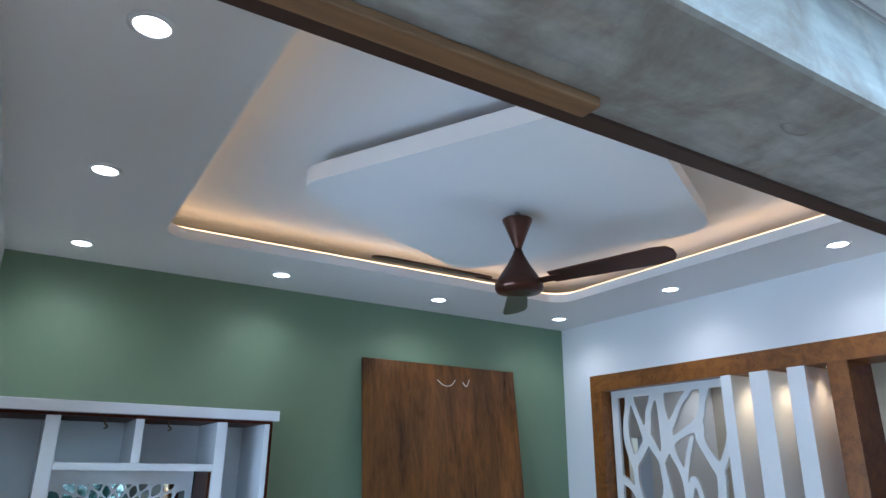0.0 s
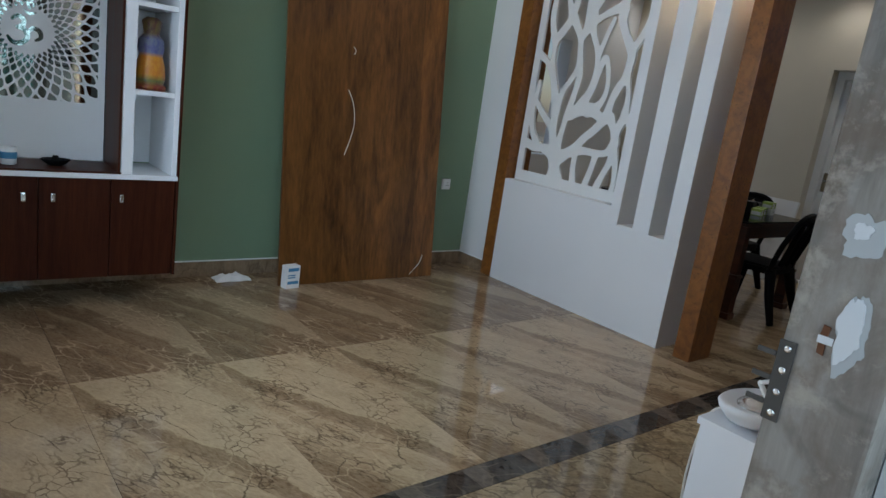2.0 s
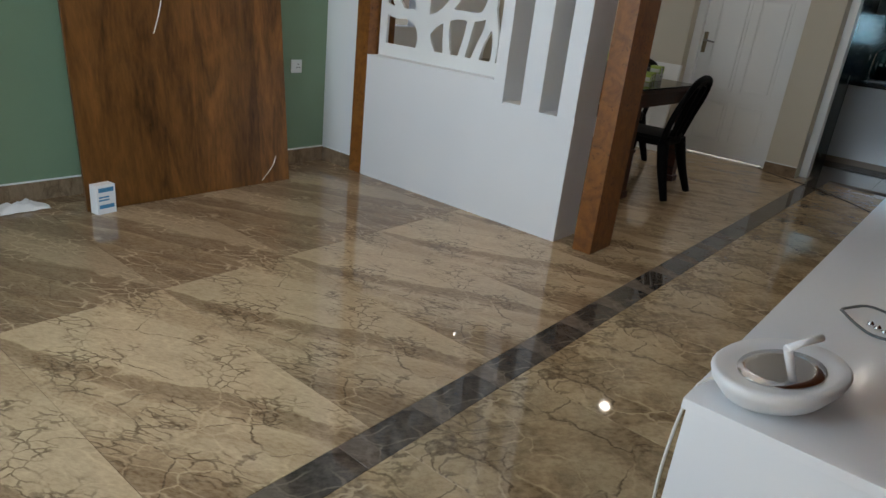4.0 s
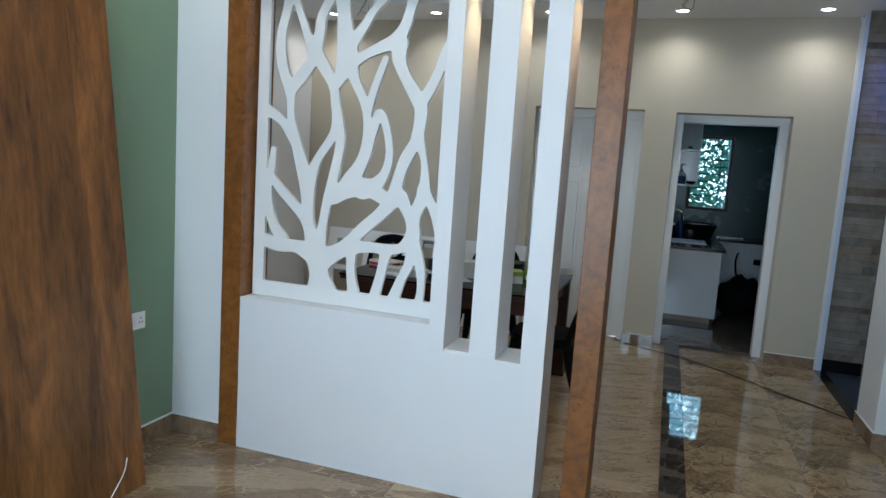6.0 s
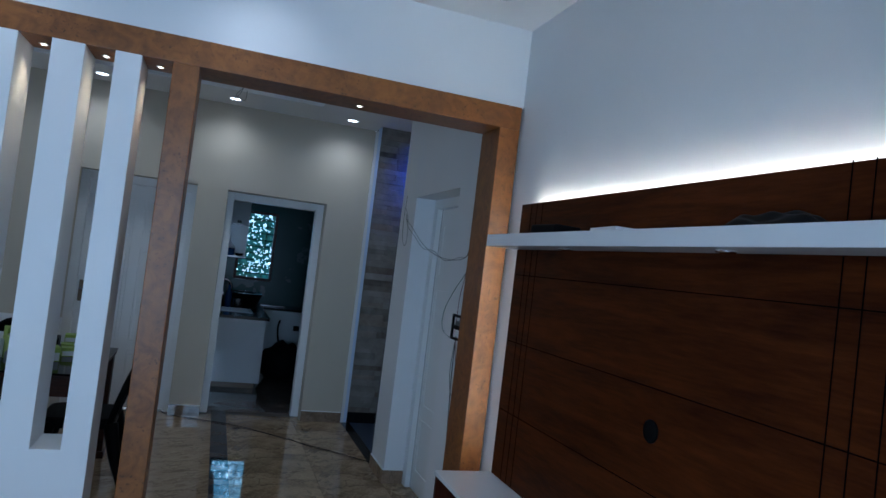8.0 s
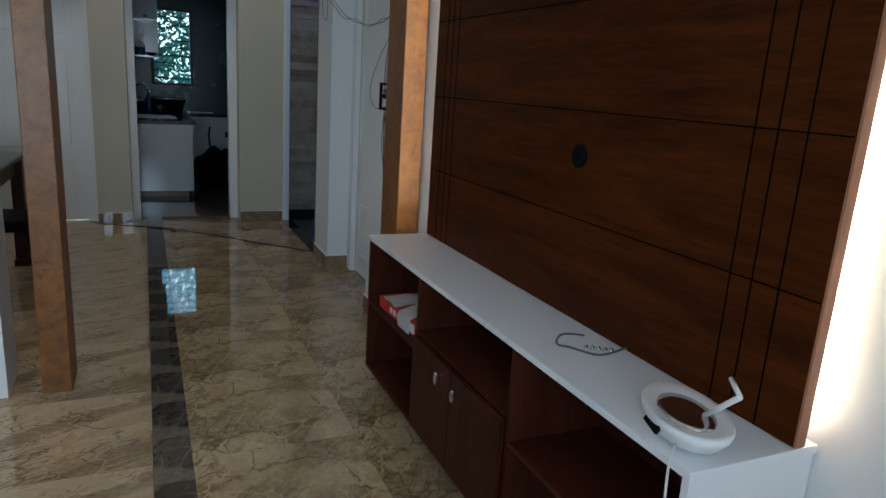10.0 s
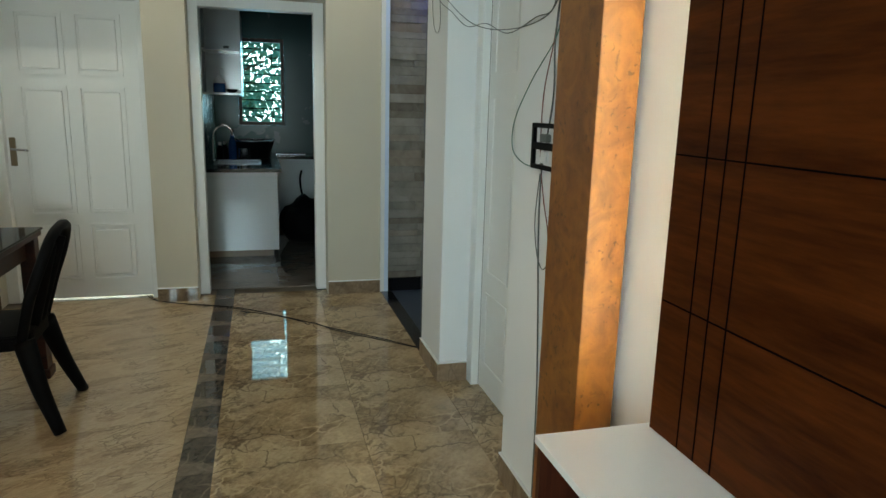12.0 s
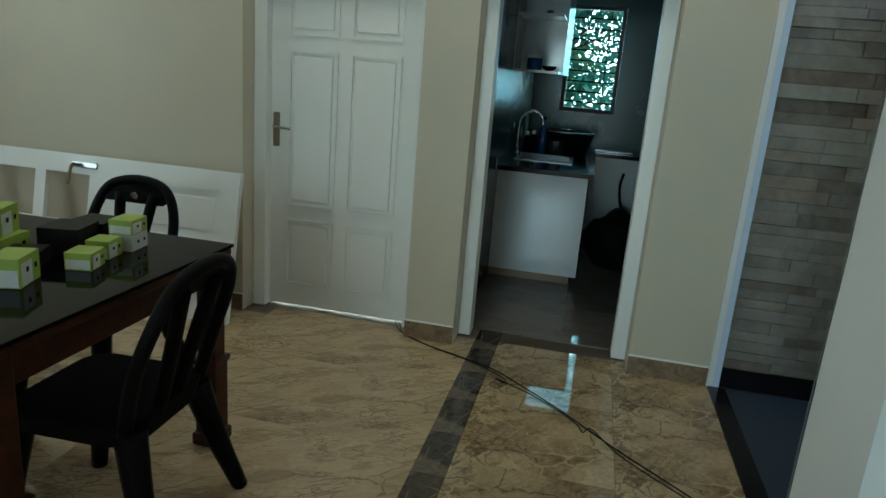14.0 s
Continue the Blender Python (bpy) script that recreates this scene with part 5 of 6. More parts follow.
part("lever", moved(tube_bm(smooth_line([(0.04, -0.01, 0.77), (0.04, -0.045, 0.77), (0.038, -0.055, 0.74), (0.03, -0.055, 0.66)], 5), 0.009, 8), LN), "brass_dark", hp)

# ---- kitchen ----
kcab = thing("kitchen_cabinet", "white kitchen base cabinet on a brown plinth", "cabinet", (2.72, 5.6, 0.0))
km = Matrix.Translation((-2.72, -5.6, 0))
part("body", moved(box_bm(2.387, 3.025, 4.83, 6.88, 0.062, 0.785, 0.002), km), "white_gloss", kcab)
part("plinth", moved(box_bm(2.387, 2.975, 4.86, 6.88, 0.0, 0.0615), km), "skirting_stone", kcab)
kcab2 = thing("kitchen_cabinet", "white kitchen base cabinet under the window wall", "cabinet", (3.6, 6.6, 0.0))
part("body", moved(box_bm(3.032, 4.298, 6.38, 6.898, 0.10, 0.785, 0.002), Matrix.Translation((-3.6, -6.6, 0))), "white_gloss", kcab2)
part("plinth", moved(box_bm(3.032, 4.298, 6.42, 6.898, 0.0, 0.0995), Matrix.Translation((-3.6, -6.6, 0))), "skirting_stone", kcab2)
ktop = thing("worktop", "black polished granite worktop with a sink cut-out", "worktop", (2.7, 5.6, 0.786))
wm = Matrix.Translation((-2.7, -5.6, -0.786))
part("slab", moved(boxes((2.387, 3.06, 4.80, 5.25, 0.786, 0.82), (2.387, 2.45, 5.25, 5.75, 0.786, 0.82), (2.88, 3.06, 5.25, 5.75, 0.786, 0.82), (2.387, 3.06, 5.75, 6.898, 0.786, 0.82), (3.06, 4.298, 6.34, 6.898, 0.786, 0.82)), wm), "granite", ktop)
sink = thing("sink", "stainless steel sink bowl set in black granite", "sink", (2.665, 5.5, 0.70))
part("rim", boxes((-0.22, 0.22, -0.255, -0.23, 0.12, 0.126), (-0.22, 0.22, 0.23, 0.255, 0.12, 0.126), (-0.22, -0.195, -0.23, 0.23, 0.12, 0.126), (0.195, 0.22, -0.23, 0.23, 0.12, 0.126)), "sink_steel", sink)
part("bowl", boxes((-0.21, 0.21, -0.245, -0.235, 0.0, 0.119), (-0.21, 0.21, 0.235, 0.245, 0.0, 0.119), (-0.21, -0.2, -0.235, 0.235, 0.0, 0.119), (0.2, 0.21, -0.235, 0.235, 0.0, 0.119), (-0.21, 0.21, -0.245, 0.245, -0.012, -0.0005)), "sink_steel", sink)
tap = thing("kitchen_tap", "curved chrome kitchen tap by the sink", "tap", (2.43, 5.55, 0.82))
part("spout", tube_bm(smooth_line([(0, 0, 0), (0, 0, 0.22), (0.02, 0, 0.31), (0.10, 0, 0.36), (0.17, 0, 0.32), (0.185, 0, 0.26)], 6), 0.011, 10), "chrome", tap)
part("base", lathe_bm([(0.03, 0), (0.03, 0.012), (0.016, 0.03)], 18), "chrome", tap)
part("handle", tube_bm([Vector((0, 0, 0.05)), Vector((0.0, -0.07, 0.09))], 0.007, 8), "chrome", tap)
pan = thing("cooking_pot", "wide dark metal pot standing on the worktop", "pot", (2.80, 6.05, 0.82))
part("body", lathe_bm([(0.15, 0), (0.17, 0.01), (0.20, 0.11), (0.225, 0.17), (0.23, 0.185), (0.218, 0.185), (0.19, 0.10), (0.15, 0.015)], 32), "bag_black", pan)
part("rim", lathe_bm([(0.222, 0.183), (0.236, 0.186), (0.236, 0.196), (0.222, 0.197)], 32, cap=False), "steel", pan)
small_pot = thing("steel_vessel", "small steel vessel beside the pot", "vessel", (2.72, 5.86, 0.82))
part("body", lathe_bm([(0.05, 0), (0.062, 0.01), (0.062, 0.11), (0.068, 0.118), (0.058, 0.115), (0.056, 0.015)], 24), "steel", small_pot)
bottle = thing("bottle", "tall dark blue bottle by the sink", "bottle", (2.60, 5.88, 0.82))
part("body", lathe_bm([(0.036, 0), (0.04, 0.01), (0.04, 0.16), (0.018, 0.22), (0.014, 0.28)], 20), "blue_liquid", bottle)
part("cap", lathe_bm([(0.017, 0.281), (0.017, 0.31)], 16), "black_plastic", bottle)
for k, (x, y) in enumerate(((2.52, 5.92), (2.48, 5.78))):
    b = thing("bottle", "small dark bottle standing by the sink", "bottle", (x, y, 0.82), group="bottles by the sink")
    part("body", lathe_bm([(0.03, 0), (0.033, 0.01), (0.033, 0.11), (0.014, 0.15)], 18), "bag_black", b)
    part("cap", lathe_bm([(0.015, 0.151), (0.015, 0.18)], 14), "white_plastic", b)
tray_ = thing("tray", "flat steel tray lying on the worktop", "tray", (3.22, 6.6, 0.82))
part("plate", box_bm(-0.17, 0.17, -0.11, 0.11, 0, 0.018, 0.006), "steel", tray_)
wallcab = thing("wall_cabinet", "white open-ended kitchen wall cabinet with shelves", "cabinet", (2.55, 5.5, 1.47))
wc = Matrix.Translation((-2.55, -5.5, -1.47))
for z in (1.47, 1.86, 2.27):
    part("shelf", moved(box_bm(2.387, 2.715, 5.10, 5.50, z, z + 0.018, 0.001), wc), "white_gloss", wallcab)
part("side", moved(box_bm(2.387, 2.715, 5.501, 5.52, 1.47, 2.288), wc), "white_gloss", wallcab)
part("back", moved(boxes((2.387, 2.395, 5.10, 5.50, 1.489, 1.859), (2.387, 2.395, 5.10, 5.50, 1.879, 2.269)), wc), "white_gloss", wallcab)
part("body", moved(box_bm(2.387, 2.705, 5.522, 6.45, 1.47, 2.288, 0.002), wc), "white_gloss", wallcab)
part("door", moved(box_bm(2.706, 2.722, 5.525, 5.98, 1.473, 2.285, 0.0015), wc), "white_gloss", wallcab)
part("door", moved(box_bm(2.706, 2.722, 5.985, 6.447, 1.473, 2.285, 0.0015), wc), "white_gloss", wallcab)
soap = thing("pump_bottle", "clear pump bottle with blue liquid on the shelf", "bottle", (2.53, 5.22, 1.488))
part("body", lathe_bm([(0.05, 0), (0.055, 0.008), (0.055, 0.085)], 22), "blue_liquid", soap)
part("shoulder", lathe_bm([(0.055, 0.0855), (0.05, 0.115), (0.018, 0.14), (0.014, 0.16)], 22), "white_plastic", soap)
part("pump", tube_bm(smooth_line([(0, 0, 0.16), (0, 0, 0.21), (0.01, 0, 0.222), (0.045, 0, 0.215)], 4), 0.008, 8), "white_plastic", soap)
single("black_scoop", moved(lathe_bm([(0.02, 0), (0.045, 0.012), (0.055, 0.035), (0.05, 0.035), (0.03, 0.012)], 18), pose(2.64, 5.2, 1.488)), "bag_black", "small black bowl on the kitchen shelf", "bowl")
single("jar_lid", moved(lathe_bm([(0.025, 0), (0.025, 0.03), (0.02, 0.034)], 18), pose(2.60, 5.25, 1.878)), "cable_grey", "small grey jar on the upper shelf", "jar")
bag = bmesh.new()
bmesh.ops.create_uvsphere(bag, u_segments=26, v_segments=16, radius=1)
for v in bag.verts:
    v.co = Vector((v.co.x * 0.27, v.co.y * 0.26, max(v.co.z, -0.75) * 0.26 + 0.196)) * (1 + 0.16 * noise.noise(v.co * 2.2) + 0.05 * noise.noise(v.co * 6))
for v in bag.verts:
    v.co.z = max(v.co.z, 0.001)
for f in bag.faces:
    f.smooth = True
single("rubbish_bag", moved(bag, pose(3.33, 5.55, 0)), "bag_black", "full black plastic rubbish bag on the kitchen floor", "rubbish bag")
single("hose", tube_bm(smooth_line([(3.33, 6.36, 0.66), (3.31, 6.35, 0.55), (3.335, 6.34, 0.38), (3.42, 6.34, 0.22)], 8), 0.012, 8), "black_plastic", "black hose hanging at the kitchen cabinet", "hose")
outlet = thing("wall_outlet", "black outlet box on the kitchen cabinet", "outlet", (3.56, 6.378, 0.56))
part("plate", box_bm(-0.04, 0.04, -0.02, 0, -0.035, 0.035, 0.004), "black_plastic", outlet)

kwin = thing("window_1", "dark framed kitchen window with steel bars", "window", kind="structure")
for b in ((2.652, 2.69, 6.93, 7.0, 1.147, 2.138), (3.14, 3.178, 6.93, 7.0, 1.147, 2.138), (2.69, 3.14, 6.93, 7.0, 1.147, 1.185), (2.69, 3.14, 6.93, 7.0, 2.10, 2.138)):
    part("frame", box_bm(*b, bevel=0.003), "dark_brown_paint", kwin)
for k in range(9):
    z = 1.185 + 0.915 * (k + 0.6) / 9.4
    part("bar", box_bm(2.69, 3.14, 6.945, 6.955, z - 0.006, z + 0.006), "black_plastic", kwin)
part("bar", box_bm(3.036, 3.044, 6.957, 6.965, 1.185, 2.10), "black_plastic", kwin)
part("sill", box_bm(2.65, 3.18, 6.88, 6.93, 1.13, 1.144), "teal_tile", kwin)
bwin = thing("window_2", "white framed window in the back wall", "window", kind="structure")
for b in ((0.952, 1.0, -4.0, -3.93, 0.802, 2.098), (2.80, 2.848, -4.0, -3.93, 0.802, 2.098), (1.0, 2.80, -4.0, -3.93, 0.802, 0.85), (1.0, 2.80, -4.0, -3.93, 2.05, 2.098), (1.88, 1.92, -4.0, -3.93, 0.85, 2.05)):
    part("frame", box_bm(*b, bevel=0.003), "door_white", bwin)

# ---- loose wires and cables ----
def wire(name, pts, r, material, label):
    return single(name, tube_bm(smooth_line(pts, 7), r * (0.66 if name == "floor_cable" else 0.55), 6), material, label, "cable", "loose cables")


HX = 3.736
wire("floor_cable", [(2.05, 3.60, 0.01), (2.12, 3.48, 0.006), (2.3, 3.36, 0.006), (2.53, 3.265, 0.006), (2.70, 3.18, 0.006), (2.89, 3.02, 0.006), (3.06, 2.86, 0.006), (3.28, 2.63, 0.006), (3.56, 2.37, 0.006), (3.72, 2.2, 0.006), (3.80, 2.12, 0.012)], 0.0042, "bag_black", "thin dark cable lying across the floor")
wire("floor_cable", [(2.07, 3.60, 0.01), (2.15, 3.45, 0.006), (2.33, 3.34, 0.006), (2.56, 3.24, 0.006), (2.74, 3.12, 0.006), (2.76, 3.06, 0.006), (2.72, 3.09, 0.006), (2.92, 2.97, 0.006), (3.1, 2.80, 0.006), (3.14, 2.72, 0.007), (3.18, 2.76, 0.006), (3.3, 2.58, 0.006), (3.58, 2.32, 0.006), (3.79, 2.10, 0.012)], 0.0035, "bag_black", "thin dark cable lying across the floor")
wire("hanging_wire", [(HX, 1.90, 2.0), (HX, 1.84, 1.945), (HX, 1.70, 1.90), (HX, 1.45, 1.80), (HX, 1.24, 1.735), (HX, 0.98, 1.69), (HX, 0.69, 1.672), (HX, 0.48, 1.695), (HX, 0.40, 1.78)], 0.0035, "cable_grey", "grey wire sagging along the hall wall")
wire("hanging_wire", [(HX, 1.90, 1.98), (HX, 1.80, 1.90), (HX, 1.60, 1.83), (HX, 1.35, 1.74), (HX, 1.1, 1.725), (HX, 0.85, 1.665), (HX, 0.6, 1.69), (HX, 0.46, 1.71), (HX, 0.41, 1.9)], 0.0032, "cable_grey", "grey wire sagging along the hall wall")
wire("hanging_wire", [(HX, 0.41, 1.72), (HX, 0.43, 1.62), (HX, 0.60, 1.50), (HX, 0.74, 1.37), (HX, 0.755, 1.27), (HX, 0.66, 1.225), (HX, 0.53, 1.222), (HX, 0.47, 1.25)], 0.0032, "cable_green", "green wire looping to the switch frame")
wire("hanging_wire", [(HX, 0.43, 1.70), (HX, 0.45, 1.60), (HX, 0.50, 1.47), (HX, 0.51, 1.35), (HX, 0.50, 1.24), (HX, 0.46, 1.12), (HX, 0.42, 1.04), (HX, 0.40, 0.95)], 0.0032, "cable_red", "red wire hanging at the switch frame")
wire("hanging_wire", [(HX, 0.42, 1.74), (HX, 0.44, 1.60), (HX, 0.43, 1.45), (HX, 0.46, 1.32), (HX, 0.49, 1.2), (HX, 0.485, 1.0), (HX, 0.455, 0.75), (HX, 0.43, 0.5), (HX, 0.42, 0.2), (HX, 0.42, 0.02)], 0.005, "cable_grey", "grey cable hanging down the hall wall")
wire("hanging_wire", [(HX, 0.50, 1.2), (HX, 0.52, 1.05), (HX, 0.49, 0.94), (HX, 0.44, 0.90), (HX, 0.40, 0.93)], 0.0032, "cable_grey", "grey wire loop under the switch frame")
wire("hanging_wire", [(HX, 1.93, 2.15), (HX, 1.96, 1.95), (HX, 1.93, 1.82), (HX, 1.86, 1.76), (HX, 1.80, 1.80), (HX, 1.83, 1.95), (HX, 1.92, 2.05)], 0.003, "cable_grey", "tangle of thin wire on the pillar")
wire("hanging_wire", [(HX, 2.06, 1.9), (HX - 0.004, 2.07, 1.4), (HX, 2.065, 1.0), (HX - 0.004, 2.07, 0.5), (HX, 2.065, 0.05)], 0.004, "cable_grey", "thin cable hanging along the pillar edge")
for x, y in ((2.43, 2.56), (-0.22, 2.6)):
    wire("ceiling_wire", [(x, y, 2.978), (x, y + 0.01, 2.89), (x - 0.03, y, 2.82), (x - 0.08, y, 2.76)], 0.004, "cable_grey", "loose wire hanging out of the ceiling")
    wire("ceiling_wire", [(x + 0.03, y, 2.978), (x - 0.01, y + 0.01, 2.88), (x - 0.05, y, 2.81), (x + 0.02, y, 2.78), (x + 0.03, y, 2.86)], 0.004, "cable_grey", "loose wire hanging out of the ceiling")
wire("wall_wire", [(0.10, -3.852, 2.60), (0.16, -3.84, 2.58), (0.18, -3.83, 2.55), (0.14, -3.84, 2.54), (0.13, -3.85, 2.57)], 0.004, "cable_grey", "short curled wire sticking out of the wall")
wire("shelf_wire", [(3.70, -0.20, 1.80), (3.72, -0.10, 1.83), (3.74, -0.01, 1.86), (3.70, -0.004, 1.84)], 0.0022, "cable_red", "thin reddish wire from panel to frame")

hallbox = thing("switch_frame", "black empty switch frame with loose wires", "switch frame", (3.742, 0.46, 1.288))
part("frame", boxes((-0.016, 0, 0.085, 0.10, -0.072, 0.072), (-0.016, 0, -0.10, -0.085, -0.072, 0.072), (-0.016, 0, -0.085, 0.085, 0.058, 0.072), (-0.016, 0, -0.085, 0.085, -0.01, 0.012), (-0.016, 0, -0.085, 0.085, -0.072, -0.058)), "black_plastic", hallbox)
part("back_plate", boxes((-0.004, -0.001, -0.085, 0.085, -0.058, 0.058)), "paper_white", hallbox)
part("switch_insert", box_bm(-0.02, -0.004, -0.03, 0.03, 0.014, 0.04, 0.006), "cable_grey", hallbox)
part("switch_insert", box_bm(-0.014, -0.004, -0.01, 0.03, -0.052, -0.014, 0.004), "white_plastic", hallbox)

# ---- entrance details ----
keeper = thing("lock_keeper", "steel lock keeper with three loops on the door jamb", "lock", (3.738, -2.5945, 0.985))
part("plate", box_bm(-0.014, 0.012, 0.0, 0.004, -0.066, 0.066, 0.001), "dark_steel", keeper)
for z in (-0.053, -0.018, 0.018, 0.053):
    part("screw", moved(lathe_bm([(0.006, 0), (0.006, 0.0015), (0.003, 0.0025)], 12), pose(0.0, 0.0, z, 90)), "chrome", keeper)
for z in (-0.04, 0.0, 0.04):
    part("loop", box_bm(-0.044, -0.0145, -0.001, 0.004, z - 0.0045, z + 0.0045, 0.002), "dark_steel", keeper)
for cx, z, w, h in ((3.797, 1.232, 0.062, 0.062), (3.815, 1.093, 0.048, 0.10)):
    out = []
    for k in range(40):
        a = 2 * math.pi * k / 40
        rr = 1 + 0.45 * noise.noise(Vector((math.cos(a) * 1.6, math.sin(a) * 1.6, z * 9))) + 0.22 * noise.noise(Vector((math.cos(a) * 6, math.sin(a) * 6, z * 5)))
        out.append((cx + 0.5 * w * rr * math.cos(a), z + 0.55 * h * rr * math.sin(a)))
    fp = thing("filler_patch", "white filler patch smeared on the grey jamb", "filler patch", (cx, -2.595, z), group="filler patches")
    part("smear", moved(prism_bm(out, -2.5915, -2.5902, axis="y"), Matrix.Translation((-cx, 2.595, -z))), "filler_grey", fp)
    f = 0.38 if z > 1.2 else 0.8
    part("core", moved(prism_bm([(cx - 0.004 + (x - cx) * f, z + 0.006 + (q - z) * f) for x, q in out], -2.594, -2.5917, axis="y"), Matrix.Translation((-cx, 2.595, -z))), "filler_white", fp)
keyhole = thing("old_lock_hole", "rusty old lock hole in the door jamb", "lock hole", (3.782, -2.591, 1.071))
part("hole", moved(prism_bm([(-0.005, -0.022), (0.005, -0.024), (0.004, 0.0), (0.006, 0.02), (-0.004, 0.022), (-0.006, 0.006)], -0.003, 0.0, axis="y"), Matrix.Identity(4)), "rust", keyhole)
part("filler", box_bm(-0.008, 0.014, -0.005, -0.003, -0.006, 0.006, 0.001), "filler_white", keyhole)
stop = thing("door_stop_strip", "dark brown stop strip under the door head", "trim", (3.733, -3.12, 2.062))
part("strip", box_bm(-0.007, 0.012, -0.53, 0.53, -0.004, 0.0), "dark_brown_paint", stop)
part("raw_strip", box_bm(0.0125, 0.034, -0.53, -0.172, -0.009, -0.0002, 0.002), "raw_wood", stop, "raw pale wood batten with a broken end")
knot = thing("head_plug", "oval wooden plug in the grey door head", "plug", (3.818, -3.115, 2.062))
part("plug", moved(lathe_bm([(0.007, -0.0016), (0.009, -0.0005), (0.012, 0.0)], 20), Matrix.Diagonal((0.6, 1.5, 1, 1))), "weathered_wood_y", knot)


# ---- trees outside ----
def leafy_tree(at, height, spread, leaves, seed):
    rnd = random.Random(seed)
    t = thing("tree", "leafy green tree standing outside the house", "tree", at)
    part("trunk", tube_bm(smooth_line([(0, 0, 0), (0.06, 0.03, height * 0.3), (-0.03, 0.05, height * 0.6), (0.02, 0, height * 0.85)], 5), 0.10, 9, taper=0.03), "bark", t)
    for k in range(7):
        a, z = rnd.uniform(0, 6.28), height * rnd.uniform(0.25, 0.7)
        part("limb", tube_bm(smooth_line([(0, 0, z), (0.4 * spread * math.cos(a), 0.4 * spread * math.sin(a), z + 0.25), (0.85 * spread * math.cos(a), 0.85 * spread * math.sin(a), z + 0.45)], 4), 0.035, 6, taper=0.01), "bark", t)
    V, F = [], []
    clumps = [(rnd.gauss(0, spread * 0.5), rnd.gauss(0, spread * 0.5), height * rnd.uniform(0.15, 1.0), rnd.uniform(0.2, 0.5)) for _ in range(40)]
    for k in range(leaves):
        cx, cy, cz, cr = rnd.choice(clumps)
        p = Vector((cx + rnd.gauss(0, cr), cy + rnd.gauss(0, cr), max(0.05, cz + rnd.gauss(0, cr * 0.8))))
        m = Euler((rnd.uniform(-1, 1), rnd.uniform(-1, 1), rnd.uniform(0, 6.28))).to_matrix()
        L, W = rnd.uniform(0.07, 0.15), rnd.uniform(0.022, 0.04)
        i = len(V)
        V += [tuple(p + m @ Vector(q)) for q in ((0, 0, 0), (L * 0.5, W, 0.02), (L, 0, 0), (L * 0.5, -W, 0.02))]
        F.append((i, i + 1, i + 2, i + 3))
    me = bpy.data.meshes.new("crown")
    me.from_pydata(V, [], F)
    me.materials.append(M["leaf"])
    ob = new("crown", me)
    ob.parent = t
    return t


leafy_tree((2.35, 10.6, -0.16), 4.2, 1.2, 12500, 3)
leafy_tree((4.2, 12.2, -0.16), 4.8, 1.6, 12500, 5)
leafy_tree((14.0, -4.4, -0.16), 4.6, 1.9, 9000, 8)
leafy_tree((14.8, -1.6, -0.16), 4.8, 2.0, 9000, 11)

# ---- pieces of the setting: skirting, stones, tiles ----
def skirting(name, x0, x1, y0, y1):
    structure(name, boxes((x0, x1, y0, y1, 0.0, 0.096)), "marble_skirting", "brown marble skirting with a pale upper edge")
    structure("trim_skirting", boxes((x0, x1, y0, y1, 0.0965, 0.103)), "white_paint", "pale strip along the skirting top")


skirting("baseboard", 0.0005, 0.012, -3.85, 0.019)
skirting("baseboard", 0.013, 0.311, 0.008, 0.019)
skirting("baseboard", -1.19, 1.17, 3.428, 3.439)
skirting("baseboard", 2.148, 2.419, 3.428, 3.439)
skirting("baseboard", 3.344, 3.734, 3.428, 3.439)
skirting("baseboard", 3.730, 3.741, 0.262, 0.735)
skirting("baseboard", 3.730, 3.741, 1.668, 2.08)
skirting("baseboard", 3.7415, 3.888, 1.668, 1.679)
skirting("baseboard", 3.768, 3.779, -0.23, -0.001)
skirting("baseboard", 3.768, 3.779, -2.49, -2.215)

stone_wall = thing("wall_stone", "grey and brown split stone cladding in thin courses", "wall", kind="structure")
rnd = random.Random(4)
z = 0.105
while z < 3.25:
    h = rnd.choice((0.045, 0.05, 0.06, 0.065))
    x = 3.80
    while x < 5.25:
        w = rnd.uniform(0.14, 0.42)
        x1 = min(x + w, 5.28)
        part("stone", box_bm(x + 0.0008, x1 - 0.0008, 3.474 - rnd.uniform(0.010, 0.026), 3.4748, z + 0.0008, z + h - 0.0008, 0.002, 1), "split_stone", stone_wall)
        x = x1
    z += h


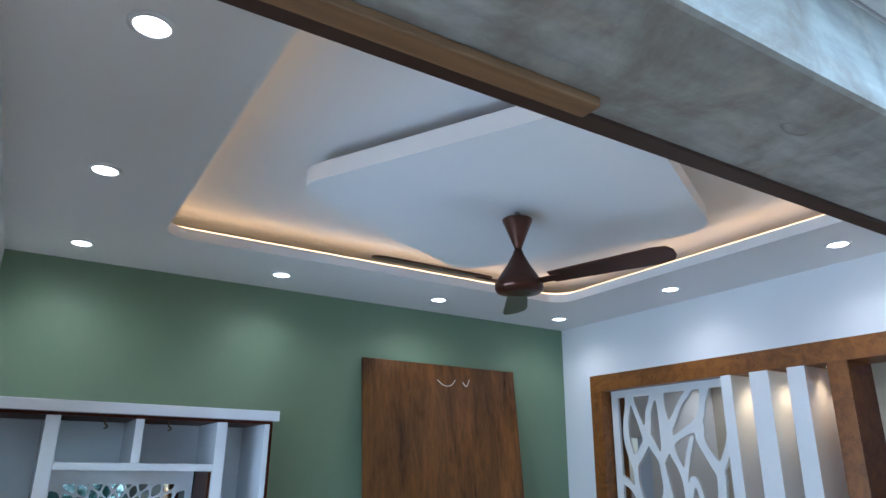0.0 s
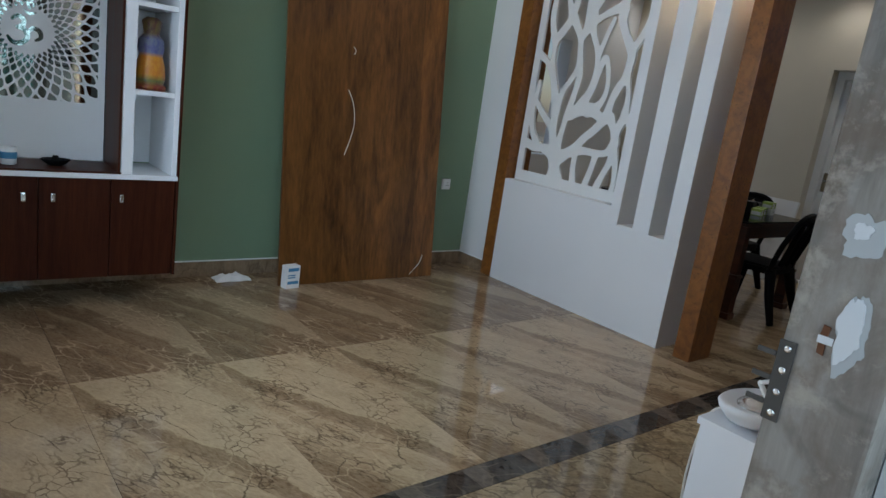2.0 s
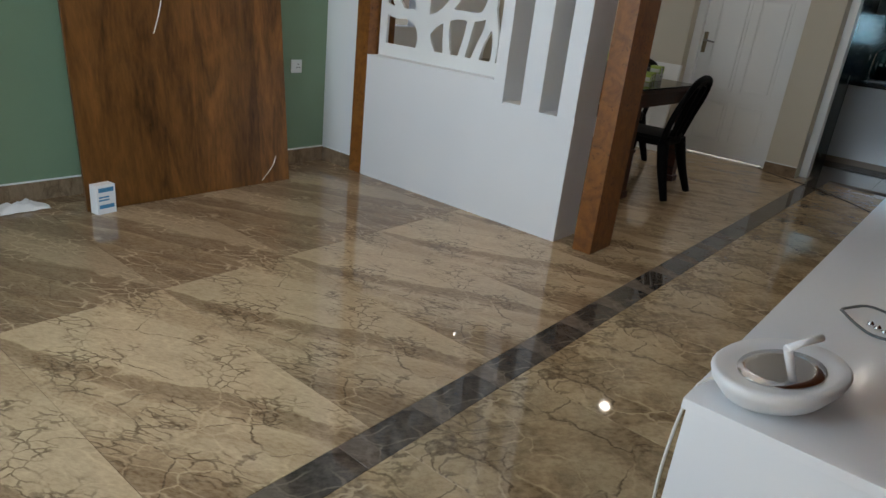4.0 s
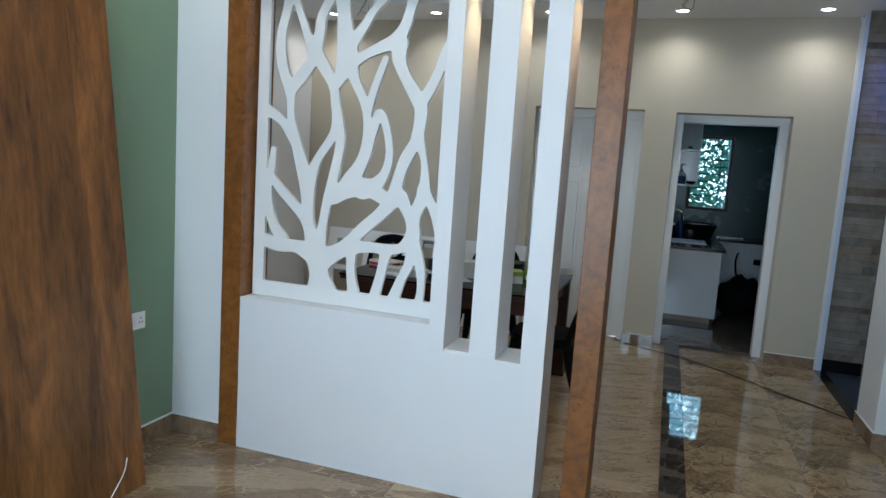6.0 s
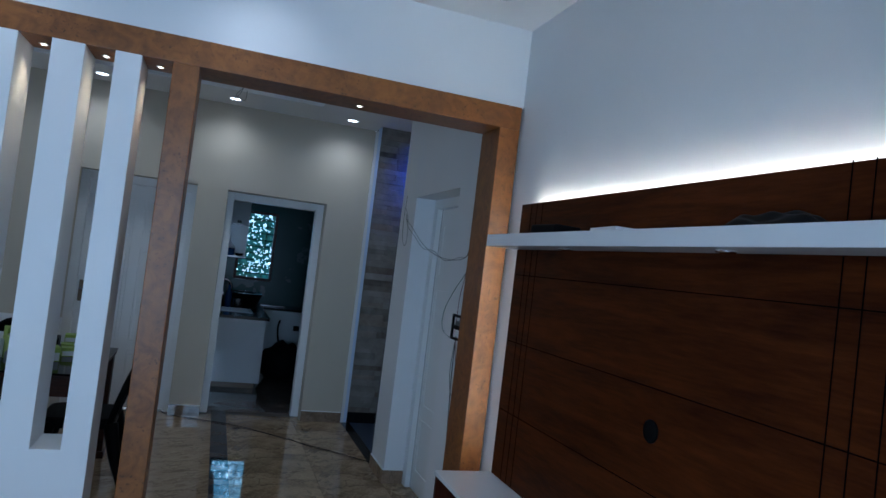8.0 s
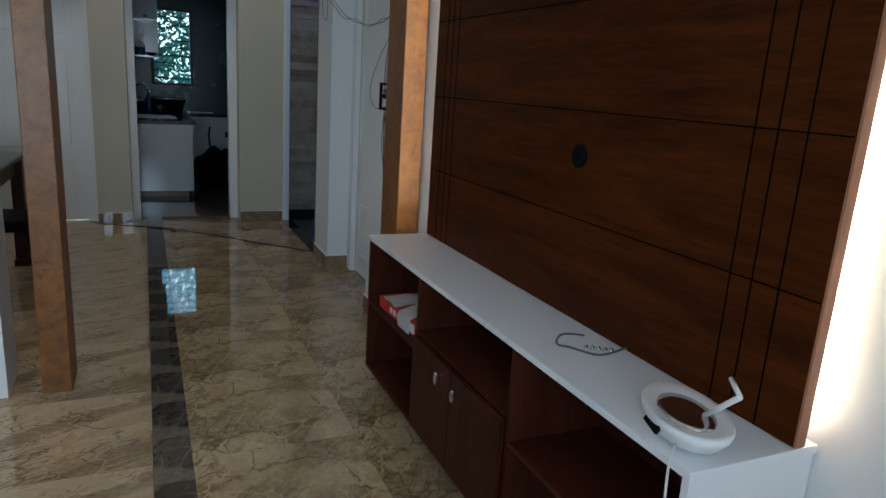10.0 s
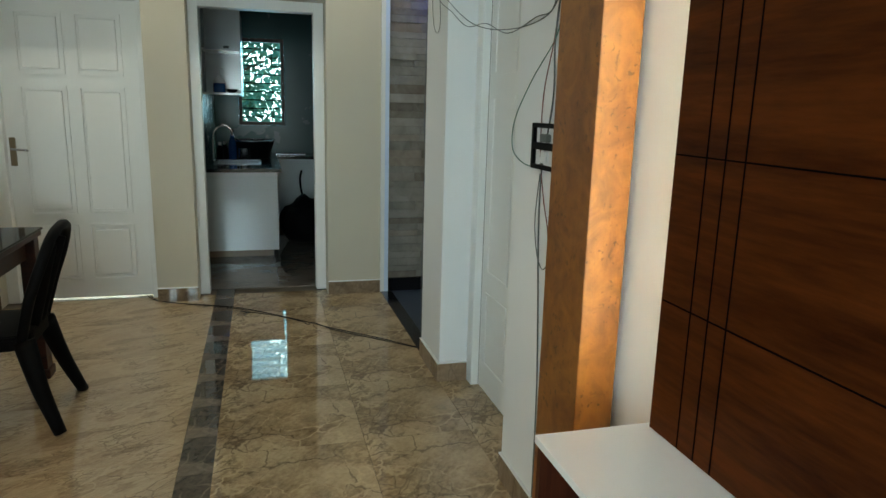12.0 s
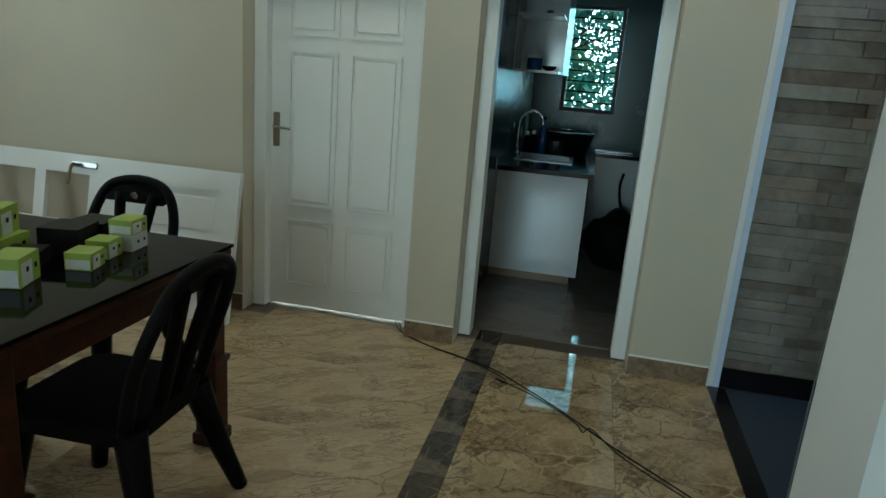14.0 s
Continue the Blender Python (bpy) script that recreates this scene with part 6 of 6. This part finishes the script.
def tile_field(parent, x_lines, y_lines, material, clip, turn=None):
    """Tiles between the lines, cut at clip; each is its own piece with thin joints. Whole tiles share one mesh."""
    shared = {}
    for a, b in zip(x_lines, x_lines[1:]):
        for c, d in zip(y_lines, y_lines[1:]):
            x0, x1, y0, y1 = max(a, clip[0]), min(b, clip[1]), max(c, clip[2]), min(d, clip[3])
            if x1 - x0 < 0.02 or y1 - y0 < 0.02:
                continue
            key = tuple(round(q, 4) for q in (x0 - a, x1 - a, y0 - c, y1 - c))
            if key not in shared:
                g = 0.0007
                bm = box_bm(x0 - a + g, x1 - a - g, y0 - c + g, y1 - c - g, -0.008, 0.0, 0.0006, 1)
                me = bpy.data.meshes.new("tile")
                bm.to_mesh(me)
                bm.free()
                me.materials.append(M[material])
                shared[key] = me
            ob = new("tile", shared[key])
            ob.parent = parent
            ob.location = (a, c, 0)


def steps(a, b, s):
    out = [a]
    while out[-1] < b:
        out.append(out[-1] + s)
    return out


tiled = thing("floor_tiles", "polished beige and brown marble floor tiles", "floor", kind="structure")
yl = steps(-4.36, 3.5, 0.61)
tile_field(tiled, [1.33, 2.53], yl, "marble_light", (0, 2.53, -3.86, 0.52))
tile_field(tiled, [1.33, 2.53], yl, "marble_dining", (0, 2.53, 0.52, 3.72))
tile_field(tiled, [-1.07, 0.13, 1.33], yl, "marble_brown", (-1.2, 1.33, -3.86, 0.24))
tile_field(tiled, [-2.27, -1.07, 0.13, 1.33], yl, "marble_dining", (-1.2, 1.33, 0.24, 3.44))
tile_field(tiled, [2.53, 2.66], steps(-3.88, 3.8, 0.305), "marble_band", (2.53, 2.66, -3.86, 3.72))
tile_field(tiled, [2.66, 3.27, 3.88], yl, "marble_hall", (2.66, 3.742, -3.86, 3.72))
tile_field(tiled, [3.742, 3.92], yl, "marble_hall", (3.742, 3.92, -3.74, -2.5))
tile_field(tiled, [3.742, 3.96], yl, "marble_hall", (3.742, 3.96, 0.735, 1.68))
tile_field(tiled, steps(2.385, 4.3, 0.6), steps(3.72, 6.9, 0.6), "kitchen_tile", (2.385, 4.3, 3.72, 6.9))
